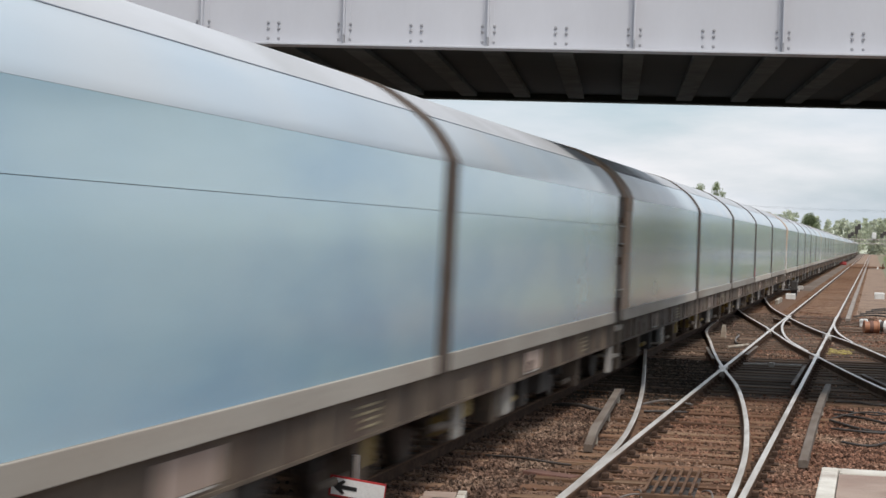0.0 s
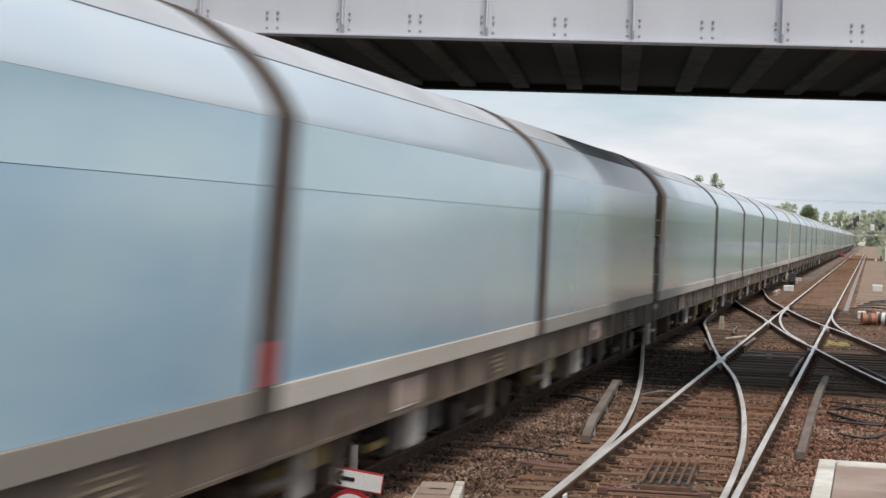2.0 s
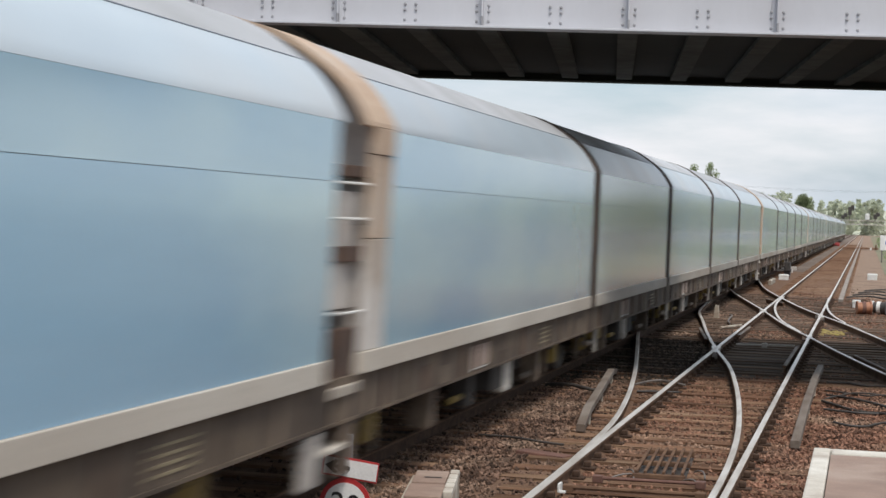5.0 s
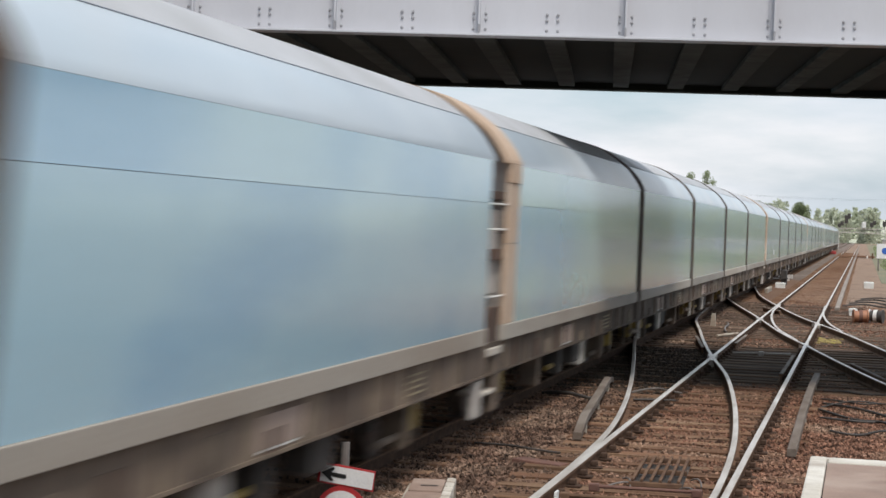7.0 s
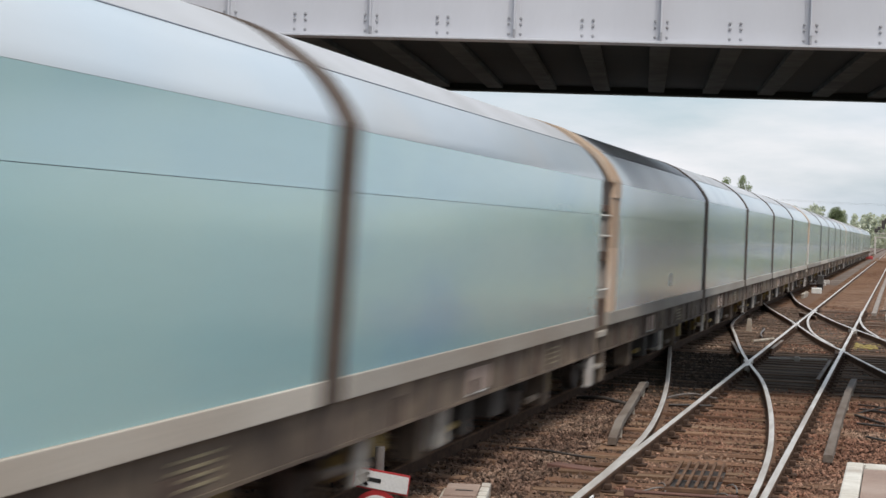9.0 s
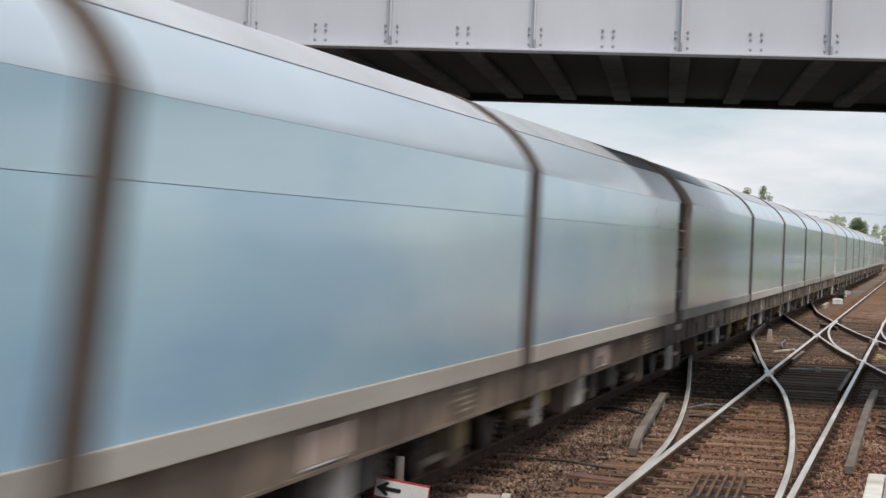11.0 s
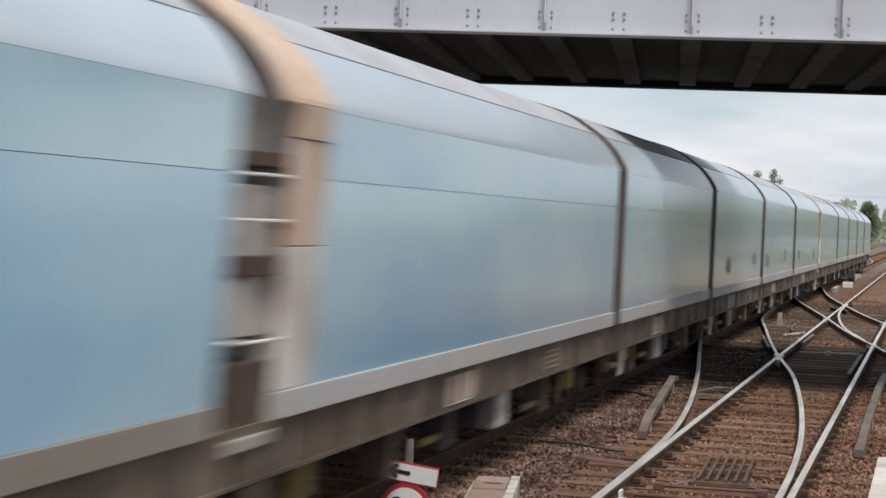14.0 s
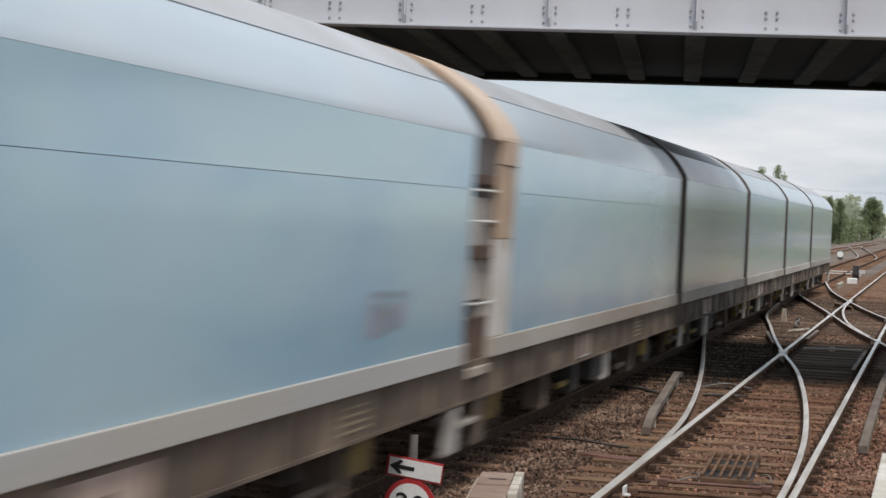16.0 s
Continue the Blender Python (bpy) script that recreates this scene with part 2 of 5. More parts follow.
M["sign_black"] = material("sign_black", (0.012, 0.012, 0.012), (0.02, 0.02, 0.02), rough=0.5, scale=6, fine=50, bump=0.0)
M["post"] = material("post_grey", (0.20, 0.18, 0.165), (0.14, 0.12, 0.11), rough=0.6, metal=0.3, scale=6, fine=50)
M["cable"] = material("cable_black", (0.032, 0.028, 0.026), (0.055, 0.046, 0.04), rough=0.6, scale=6, fine=50)
M["pink_rust"] = material("pink_rust", (0.16, 0.078, 0.058), (0.10, 0.05, 0.038), rough=0.8, scale=5, fine=50)
M["lichen"] = material("lichen_board", (0.30, 0.24, 0.06), (0.16, 0.11, 0.055), rough=0.9, scale=5, fine=40)
M["orange"] = material("orange_plastic", (0.37, 0.165, 0.085), (0.27, 0.11, 0.06), rough=0.6, scale=5, fine=40)
M["red"] = material("red_plastic", (0.40, 0.05, 0.05), (0.33, 0.045, 0.04), rough=0.5, scale=5, fine=40)
M["blue_mark"] = material("blue_mark", (0.03, 0.12, 0.45), (0.03, 0.10, 0.40), rough=0.5, scale=5, fine=40)
M["bark"] = material("bark", (0.09, 0.065, 0.045), (0.06, 0.045, 0.032), rough=0.95, scale=3, fine=20, bump=0.6, depth=0.03)
# leaf colours lightened to paint in distance haze, the far ones most
M["leaf_dark"] = material("leaf_dark", (0.24, 0.28, 0.155), (0.20, 0.24, 0.135), rough=0.7, scale=0.6, fine=4, bump=0.0, island=0.25, spec=0.2, leafy=0.5)
M["leaf_mid"] = material("leaf_mid", (0.34, 0.39, 0.21), (0.28, 0.33, 0.18), rough=0.7, scale=0.3, fine=3, bump=0.0, island=0.22, spec=0.2, leafy=0.5)
M["leaf_haze"] = material("leaf_haze", (0.56, 0.59, 0.46), (0.53, 0.555, 0.44), rough=0.8, scale=0.12, fine=2, bump=0.0, island=0.15, spec=0.1, leafy=0.5)
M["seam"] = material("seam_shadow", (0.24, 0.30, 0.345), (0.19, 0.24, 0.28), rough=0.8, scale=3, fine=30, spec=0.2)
M["roof_line"] = material("roof_line", (0.30, 0.32, 0.36), (0.25, 0.27, 0.31), rough=0.7, scale=3, fine=30)
# hill colour paled so that it carries the distance haze
M["hill"] = material("wooded_hill_haze", (0.50, 0.52, 0.42), (0.46, 0.48, 0.39), rough=0.95, scale=0.15, fine=1.5, bump=0.8, depth=0.6, spec=0.1)
# near-black ballast colour: oil, with bridge and train shade painted in
M["oil_shade"] = material("oily_ballast", (0.050, 0.042, 0.036), (0.10, 0.075, 0.058), rough=0.8, scale=2.5, fine=40, bump=0.9, depth=0.04, spec=0.12)
M["data_panel"] = material("data_panel", (0.42, 0.32, 0.265), (0.31, 0.235, 0.195), rough=0.7, scale=3, fine=30, random_value=0.25)
M["lettering"] = material("faded_lettering", (0.30, 0.25, 0.15), (0.23, 0.19, 0.12), rough=0.7, scale=6, fine=40)
M["dirty_white"] = material("dirty_white", (0.52, 0.49, 0.44), (0.32, 0.28, 0.24), rough=0.85, scale=5, fine=40, random_value=0.2, spec=0.2)
M["scribble_plum"] = material("scribble_plum", (0.27, 0.21, 0.27), (0.30, 0.25, 0.30), rough=0.6, scale=7, fine=40, bump=0.0)
M["scribble_olive"] = material("scribble_olive", (0.24, 0.27, 0.21), (0.28, 0.31, 0.25), rough=0.6, scale=7, fine=40, bump=0.0)
M["scribble"] = material("scribble_dark", (0.17, 0.20, 0.235), (0.23, 0.27, 0.31), rough=0.6, scale=7, fine=40, bump=0.0)

# ---- mesh helpers ----


def box(bm, x0, x1, y0, y1, z0, z1, bevel=0.0):
    geo = bmesh.ops.create_cube(bm, size=1.0)
    bmesh.ops.transform(bm, verts=geo["verts"], matrix=Matrix.Translation(((x0 + x1) / 2, (y0 + y1) / 2, (z0 + z1) / 2))
                        @ Matrix.Diagonal((x1 - x0, y1 - y0, z1 - z0, 1)))
    if bevel:
        edges = list({e for v in geo["verts"] for e in v.link_edges})
        bmesh.ops.bevel(bm, geom=edges, offset=bevel, segments=2, affect="EDGES", profile=0.6)


def rod(bm, a, b, r, seg=8, r2=None):
    a, b = Vector(a), Vector(b)
    d = b - a
    geo = bmesh.ops.create_cone(bm, cap_ends=True, segments=seg, radius1=r, radius2=r if r2 is None else r2, depth=d.length)
    turn = d.to_track_quat("Z", "Y").to_matrix().to_4x4()
    bmesh.ops.transform(bm, verts=geo["verts"], matrix=Matrix.Translation((a + b) / 2) @ turn)


def sweep(bm, profile, points):
    """A closed outline (across, up) carried along a level line of points."""
    pts = [Vector(p) for p in points]
    rings = []
    for i, p in enumerate(pts):
        d = (pts[min(i + 1, len(pts) - 1)] - pts[max(i - 1, 0)]).normalized()
        side = Vector((d.y, -d.x, 0)).normalized()
        rings.append([bm.verts.new(p + side * u + Vector((0, 0, w))) for u, w in profile])
    n = len(profile)
    for a, b in zip(rings, rings[1:]):
        for k in range(n):
            bm.faces.new((a[k], a[(k + 1) % n], b[(k + 1) % n], b[k]))
    bm.faces.new(rings[0][::-1])
    bm.faces.new(rings[-1])


def finish(bm, name, mat, smooth=False):
    bmesh.ops.recalc_face_normals(bm, faces=bm.faces)
    if smooth:
        for e in bm.edges:
            e.smooth = len(e.link_faces) == 2 and e.calc_face_angle(3.0) < 0.55
    me = bpy.data.meshes.new(name)
    bm.to_mesh(me)
    bm.free()
    me.materials.append(mat)
    if smooth:
        for p in me.polygons:
            p.use_smooth = True
    return me


def part(name, bm, mat, parent, label="", smooth=False):
    ob = new(name, finish(bm, name, mat, smooth))
    ob.parent = parent
    if label:
        tagged(ob, label=label)
    return ob


def thing(name, label, category, group="", kind="", at=(0, 0, 0), turn=0.0):
    ob = new(name)
    ob.empty_display_size = 0.2
    ob.matrix_basis = pose(*at, 0, 0, turn)
    return tagged(ob, label, category, group, kind)


def solid(name, bm, mat, label, category, group="", kind="", smooth=False):
    return tagged(new(name, finish(bm, name, mat, smooth)), label, category, group, kind)


def raw_mesh(name, verts, faces, mat):
    me = bpy.data.meshes.new(name)
    me.from_pydata(verts, [], faces)
    me.materials.append(mat)
    return me


def smooth_line(points, step=1.0):
    """A line eased through the given (x, y) points, at even steps along y."""
    pts = sorted(points, key=lambda p: p[1])
    ys = np.array([p[1] for p in pts])
    xs = np.array([p[0] for p in pts])
    slope = np.gradient(xs, ys)
    out = []
    n = max(2, int((ys[-1] - ys[0]) / step))
    for y in np.linspace(ys[0], ys[-1], n + 1):
        i = min(max(int(np.searchsorted(ys, y)) - 1, 0), len(ys) - 2)
        h = ys[i + 1] - ys[i]
        s = (y - ys[i]) / h
        x = ((1 + 2 * s) * (1 - s) ** 2 * xs[i] + s * (1 - s) ** 2 * h * slope[i]
             + s * s * (3 - 2 * s) * xs[i + 1] + s * s * (s - 1) * h * slope[i + 1])
        out.append((float(x), float(y)))
    return out


# ---- ground, ballast and platform ----
RAIL_TOP = 0.16
NEAR_TRACK, TRAIN_TRACK = -1.82, -5.20
GAUGE = 1.505


def build_ground():
    bm = bmesh.new()
    xs = [-3000, -400, -60, -20, 20, 60, 400, 3000]
    ys = [-3000, -300, -60, 0, 60, 150, 300, 500, 900, 4000]
    grid = [[bm.verts.new((x, y, -0.22)) for x in xs] for y in ys]
    for a, b in zip(grid, grid[1:]):
        for i in range(len(xs) - 1):
            bm.faces.new((a[i], a[i + 1], b[i + 1], b[i]))
    solid("ground", bm, M["earth"], "bare earth and patchy grass beside the railway", "ground", kind="structure")
    # raised bed of ballast with sloping shoulders
    bm = bmesh.new()
    sweep(bm, [(-15.0, -0.24), (-14.2, 0.0), (7.5, 0.0), (8.2, -0.24)], [(0, y, 0) for y in range(-40, 901, 20)])
    solid("ballast_bed", bm, M["ballast"], "brown stained ballast bed under the tracks", "ballast", kind="structure")
    # cleaner, paler stone further along the near track, with an uneven edge
    rnd = random.Random(5)
    bm = bmesh.new()
    rows = []
    for y in range(54, 900, 6):
        left = -2.75 + rnd.uniform(-0.25, 0.25) if y > 60 else 0.9
        rows.append([bm.verts.new((x, y + rnd.uniform(-1.5, 1.5), z)) for x, z in ((left, -0.05), (left + 0.12, 0.006), (0.0 if y > 60 else 1.2, 0.008), (7.3, 0.006), (7.4, -0.05))])
    for a, b in zip(rows, rows[1:]):
        for i in range(4):
            bm.faces.new((a[i], a[i + 1], b[i + 1], b[i]))
    solid("clean_ballast", bm, M["ballast_clean"], "pale tan cleaner ballast along the near track", "ballast", kind="structure")


def build_far_bed():
    rnd = random.Random(6)
    bm = bmesh.new()
    rows = []
    for y in range(96, 900, 6):
        right = -2.95 + rnd.uniform(-0.2, 0.2)
        rows.append([bm.verts.new((x, y + rnd.uniform(-1.5, 1.5), z)) for x, z in ((-14.0, -0.05), (-13.8, 0.005), (right - 0.1, 0.005), (right, -0.05))])
    for a, b in zip(rows, rows[1:]):
        for i in range(3):
            bm.faces.new((a[i], a[i + 1], b[i + 1], b[i]))
    solid("grey_ballast", bm, M["ballast_grey"], "grey-brown ballast under the further tracks", "ballast", kind="structure")


def build_platform():
    top, x0, x1, y1 = 1.075, -0.262, 5.4, 10.98
    wide = 0.10
    root = thing("platform", "brown asphalt platform end with white painted edge", "platform", kind="structure")
    bm = bmesh.new()
    box(bm, x0 + wide + 0.006, x1, -30, y1 - 0.23, -0.1, top - 0.010)
    part("surface", bm, M["platform"], root)
    bm = bmesh.new()
    box(bm, x0 + 0.03, x0 + wide, -30, y1 - 0.03, -0.1, top - 0.10)
    part("riser_wall", bm, M["concrete"], root)
    bm = bmesh.new()
    box(bm, x0 + wide + 0.006, x1, y1 - 0.225, y1 - 0.02, -0.1, top - 0.10)
    part("riser_wall", bm, M["concrete"], root)
    # coping stones along the edge and across the end
    y = -12.0
    while y < y1 - 0.05:
        bm = bmesh.new()
        e = min(y + 0.6, y1)
        box(bm, x0, x0 + wide, y + 0.003, e - 0.003, top - 0.09, top, 0.012)
        part("coping_stone", bm, M["platform_edge"], root)
        y = y + 0.6
    x = x0 + wide + 0.006
    while x < x1:
        bm = bmesh.new()
        box(bm, x + 0.003, min(x + 0.9, x1) - 0.003, y1 - 0.225, y1, top - 0.09, top - 0.002, 0.012)
        part("coping_stone", bm, M["platform_edge"], root)
        x += 0.9
    bm = bmesh.new()
    box(bm, x0 + 0.06, x1, y1 + 0.15, y1 + 0.22, -0.1, top - 0.03, 0.01)
    part("end_wall", bm, M["platform_edge"], root, "white painted kerb beyond the platform end")
    bm = bmesh.new()
    box(bm, x0 + 0.10, x1, y1 + 0.002, y1 + 0.138, -0.1, top - 0.12)
    part("end_channel", bm, M["cable"], root, "dark channel behind the kerb")


build_ground()
build_far_bed()
build_platform()

# ---- tracks ----
RAIL_HEAD = [(-0.028, -0.008), (-0.025, 0.0), (0.026, 0.0), (0.033, -0.006), (0.033, -0.011)]
RAIL_WEB = [(-0.065, -0.155), (0.065, -0.155), (0.065, -0.142), (0.012, -0.125), (0.012, -0.045), (0.035, -0.036), (0.035, -0.015), (0.025, -0.0085), (-0.028, -0.0085), (-0.035, -0.014), (-0.035, -0.036), (-0.012, -0.045), (-0.012, -0.125), (-0.065, -0.142)]


def build_rail(points, label="steel running rail with a bright worn head", lift=0.0, head="rail_top", web="rail_side"):
    root = thing("rail", label, "rail", "running rails", kind="structure")
    line = [(x, y, RAIL_TOP + lift) for x, y in points]
    bm = bmesh.new()
    sweep(bm, RAIL_HEAD, line)
    part("rail_head", bm, M[head], root, "bright worn rail head" if head == "rail_top" else "dark rail head, for rust and painted shade")
    bm = bmesh.new()
    sweep(bm, RAIL_WEB, line)
    part("rail_web", bm, M[web], root, "rusty rail web and foot")
    return root


def straight(x, y0, y1, step=30.0):
    n = max(2, int((y1 - y0) / step))
    return [(x, y0 + (y1 - y0) * i / n) for i in range(n + 1)]


def build_tracks():
    for cx in (NEAR_TRACK, TRAIN_TRACK):
        for s in (-1, 1):
            # the train's rails take darker materials to paint in shade under the train
            build_rail(straight(cx + s * GAUGE / 2, -35, 900), head="rail_top" if cx == NEAR_TRACK else "rail_side", web="rail_side" if cx == NEAR_TRACK else "chair")
    for s in (-1, 1):
        build_rail(straight(-10.4 + s * GAUGE / 2, -35, 900))
    # crossover from the near track to the train's track
    left = [(-2.575, 13.5), (-2.60, 17.0), (-2.69, 19.9), (-2.87, 22.3), (-3.24, 26.0), (-3.77, 30.5), (-4.33, 35.1), (-5.0, 41.0), (-5.55, 47.0), (-5.90, 54.0)]
    right = [(-1.16, 12.5), (-1.18, 16.8), (-1.25, 18.9), (-1.40, 21.4), (-1.70, 25.1), (-2.05, 28.5), (-2.53, 32.0), (-3.05, 36.2), (-3.62, 41.4), (-4.05, 45.3), (-4.40, 53.0)]
    build_rail(smooth_line(left), lift=0.002)
    build_rail(smooth_line(right), lift=0.002)
    # line crossing from the train's track over the near track to the next platform
    dia_l = [(-5.82, 76.0), (-4.95, 66.0), (-4.22, 59.5), (-2.64, 48.0), (-1.55, 39.9), (-1.09, 37.1), (-0.30, 32.2), (0.50, 27.7), (1.55, 23.0), (2.85, 18.5), (4.3, 14.0), (5.9, 9.5)]
    dia_r = [(-4.40, 76.0), (-4.10, 72.0), (-3.41, 63.8), (-2.60, 57.0), (-1.39, 48.2), (-0.45, 42.8), (0.05, 39.5), (0.46, 36.7), (1.20, 32.2), (2.05, 27.9), (3.1, 23.2), (4.4, 18.7), (5.85, 14.2), (7.4, 9.7)]
    build_rail(smooth_line(dia_l), lift=0.004)
    build_rail(smooth_line(dia_r), lift=0.004)
    # far crossover between the train's track and the outer track
    for off in (0.0, -1.5):
        build_rail(smooth_line([(-4.45 + off, 138.0), (-4.6 + off, 148.0), (-5.3 + off, 163.0), (-7.35 + off, 200.0), (-9.35 + off, 236.0), (-9.65 + off, 250.0)], 4.0), lift=0.002)
    # slip rails inside the crossing
    build_rail(smooth_line([(-2.50, 57.5), (-2.47, 52.3), (-2.24, 47.1), (-1.86, 42.6), (-1.30, 38.6)]), lift=0.003)
    build_rail(smooth_line([(-1.10, 58.0), (-1.02, 51.5), (-0.74, 46.2), (-0.40, 42.9)]), lift=0.003)
    # check rails by the crossings
    for pts in ([(-2.96, 34.8), (-3.42, 38.5)], [(-1.21, 29.2), (-1.19, 34.0)], [(-2.46, 36.6), (-2.44, 39.8)],
                [(-0.12, 32.4), (0.50, 28.7)], [(-0.28, 42.4), (-0.05, 40.6)], [(-2.9, 55.2), (-2.30, 53.0)]):
        build_rail(smooth_line(pts, 0.5), "short check rail beside the crossing", lift=-0.004, head="third")


def build_crossing_noses():
    """Worn steel castings where two rails cross."""
    for x, y, lean in ((-2.5725, 32.2, 7.0), (-1.0675, 37.1, 9.2), (-2.5725, 47.5, 7.8), (-1.0675, 46.3, 8.0)):
        root = thing("crossing_casting", "bright worn steel casting where rails cross", "rail crossing", "rail crossings", "structure", at=(x, y, 0.0))
        for name, turn in (("wing_rail", 0.0), ("crossing_nose", lean)):
            bm = bmesh.new()
            box(bm, -0.046, 0.046, -0.75, 0.75, 0.03, RAIL_TOP - 0.004, 0.012)
            bmesh.ops.transform(bm, verts=bm.verts, matrix=pose(0, 0, 0 if turn else -0.003, 0, 0, turn))
            part(name, bm, M["rail_top"], root)
    bm = bmesh.new()
    rod(bm, (-2.36, 34.5, 0.10), (-1.27, 34.85, 0.10), 0.018, 6)
    box(bm, -1.88, -1.78, 34.6, 34.72, 0.06, 0.14, 0.01)
    solid("stretcher_bar", bm, M["end_grey"], "pale steel bar across the crossover rails", "stretcher bar")


def build_oil_shade_patches():
    """Oil stain plus bridge and train shade painted mid-crossing as ragged dark patches."""
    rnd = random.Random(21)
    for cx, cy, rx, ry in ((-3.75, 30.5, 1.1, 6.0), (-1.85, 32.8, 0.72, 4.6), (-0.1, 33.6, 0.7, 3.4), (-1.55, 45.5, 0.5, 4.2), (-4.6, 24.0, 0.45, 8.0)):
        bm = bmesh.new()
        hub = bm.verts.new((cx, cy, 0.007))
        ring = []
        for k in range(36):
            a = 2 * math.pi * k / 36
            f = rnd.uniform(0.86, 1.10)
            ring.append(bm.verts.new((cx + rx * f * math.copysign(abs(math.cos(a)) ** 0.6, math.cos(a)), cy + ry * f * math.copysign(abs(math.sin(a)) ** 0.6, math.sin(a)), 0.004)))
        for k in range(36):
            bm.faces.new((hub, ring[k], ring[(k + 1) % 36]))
        solid("oily_ballast", bm, M["oil_shade"], "ballast blackened for oil and for shade between the crossing timbers", "ballast", "oily patches", "structure")


def build_conductor(points, label, half=0.05, mat="third"):
    root = thing("conductor_rail", label, "conductor rail", "conductor rails", kind="structure")
    line = [(x, y, 0.0) for x, y in points]
    bm = bmesh.new()
    sweep(bm, [(-half, 0.13), (half, 0.13), (half, 0.20), (half - 0.01, 0.21), (0.01 - half, 0.21), (-half, 0.20)], line)
    # ramped ends
    for v in bm.verts:
        for e in (line[0], line[-1]):
            d = abs(v.co.y - e[1])
            if d < 0.05:
                v.co.z -= 0.09
    part("bar", bm, M[mat], root)
    y = line[0][1] + 1.0
    while y < min(line[-1][1], 90) - 0.5:
        f = (y - line[0][1]) / (line[-1][1] - line[0][1])
        x = line[0][0] + f * (line[-1][0] - line[0][0])
        bm = bmesh.new()
        box(bm, x - 0.045, x + 0.045, y - 0.05, y + 0.05, 0.0, 0.13, 0.01)
        part("insulator", bm, M["concrete"], root)
        y += 2.6
    return root


build_tracks()
build_crossing_noses()
build_oil_shade_patches()
build_conductor(smooth_line([(-3.02, 19.6), (-3.30, 22.8), (-3.70, 27.2)]), "grey steel conductor rail with ramped ends")
build_conductor(straight(-0.66, 19.3, 30.2, 3.0), "grey steel conductor rail with ramped ends")
build_conductor(straight(-0.73, 58.0, 430, 20.0), "long pale steel conductor rail beside the track", 0.075, "conductor_pale")

# ---- road bridge over the line ----
# level soffit; the bridge crosses the line eight degrees off square
BRIDGE_Y0, BRIDGE_Y1 = 24.45, 33.6
BRIDGE_TURN = pose(-3.30, BRIDGE_Y0, 5.0, 0, 0, 8.0) @ pose(3.30, -BRIDGE_Y0, 0)


def build_bridge():
    root = thing("girder_bridge", "pale grey riveted plate girder bridge over the tracks", "bridge", kind="structure")
    x0, x1 = -19.0, 16.0

    def skew(bm):
        bmesh.ops.transform(bm, verts=bm.verts, matrix=BRIDGE_TURN)
        return bm
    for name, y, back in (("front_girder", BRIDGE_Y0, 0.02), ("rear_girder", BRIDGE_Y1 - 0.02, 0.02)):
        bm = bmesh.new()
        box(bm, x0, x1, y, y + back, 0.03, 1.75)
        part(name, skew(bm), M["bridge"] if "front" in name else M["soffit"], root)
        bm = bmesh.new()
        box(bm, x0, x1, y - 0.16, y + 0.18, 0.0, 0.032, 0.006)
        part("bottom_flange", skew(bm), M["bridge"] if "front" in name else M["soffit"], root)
        bm = bmesh.new()
        box(bm, x0, x1, y - 0.2, y + 0.2, 1.75, 1.80, 0.01)
        part("top_flange", skew(bm), M["bridge"], root)
    bm = bmesh.new()
    box(bm, x0, x1, BRIDGE_Y0 - 0.012, BRIDGE_Y0, 0.034, 0.13)
    part("flange_angle", skew(bm), M["bridge"], root, "riveted angle along the foot of the girder")
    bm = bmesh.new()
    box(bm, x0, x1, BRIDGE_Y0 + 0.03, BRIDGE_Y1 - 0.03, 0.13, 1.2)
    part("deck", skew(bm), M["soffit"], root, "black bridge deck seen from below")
    k = -13
    while -3.30 + k * 1.01 < x1:
        x = -3.30 + k * 1.01
        if x > x0:
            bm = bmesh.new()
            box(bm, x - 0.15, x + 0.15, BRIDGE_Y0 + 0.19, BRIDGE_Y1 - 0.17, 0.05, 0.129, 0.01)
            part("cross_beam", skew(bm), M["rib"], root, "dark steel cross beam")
        k += 1
    stiff = []
    bm = bmesh.new()
    bmesh.ops.create_uvsphere(bm, u_segments=8, v_segments=5, radius=0.022)
    bmesh.ops.transform(bm, verts=bm.verts, matrix=Matrix.Diagonal((1, 0.6, 1, 1)))
    rivet = finish(bm, "rivet", M["rivet"], True)
    k = -7
    while -3.30 + k * 2.02 < x1 - 0.3:
        x = -3.30 + k * 2.02
        bm = bmesh.new()
        box(bm, x - 0.012, x + 0.012, BRIDGE_Y0 - 0.13, BRIDGE_Y0 - 0.001, 0.16, 1.74, 0.003)
        box(bm, x - 0.075, x + 0.075, BRIDGE_Y0 - 0.014, BRIDGE_Y0 - 0.002, 0.034, 1.74)
        stiff.append(part("stiffener", skew(bm), M["bridge"], root))
        bm = bmesh.new()
        box(bm, x - 0.014, x + 0.014, BRIDGE_Y0 - 0.125, BRIDGE_Y0 - 0.013, 0.035, 0.158, 0.003)
        part("stiffener_foot", skew(bm), M["rivet"], stiff[-1])
        for cx, off in ((x, 0.082), (x + 1.01, 0.075)):
            for z in (0.10, 0.24, 0.32):
                for s in (-off, off):
                    ob = new("rivet", rivet)
                    ob.parent = root
                    ob.matrix_basis = BRIDGE_TURN @ pose(cx + s, BRIDGE_Y0 - 0.013, z)
        k += 1
    for xa, xb in ((x0 - 1.5, x0 + 1.2), (x1 - 1.2, x1 + 1.5)):
        bm = bmesh.new()
        box(bm, xa, xb, BRIDGE_Y0 - 0.5, BRIDGE_Y1 + 0.5, -5.3, -0.004)
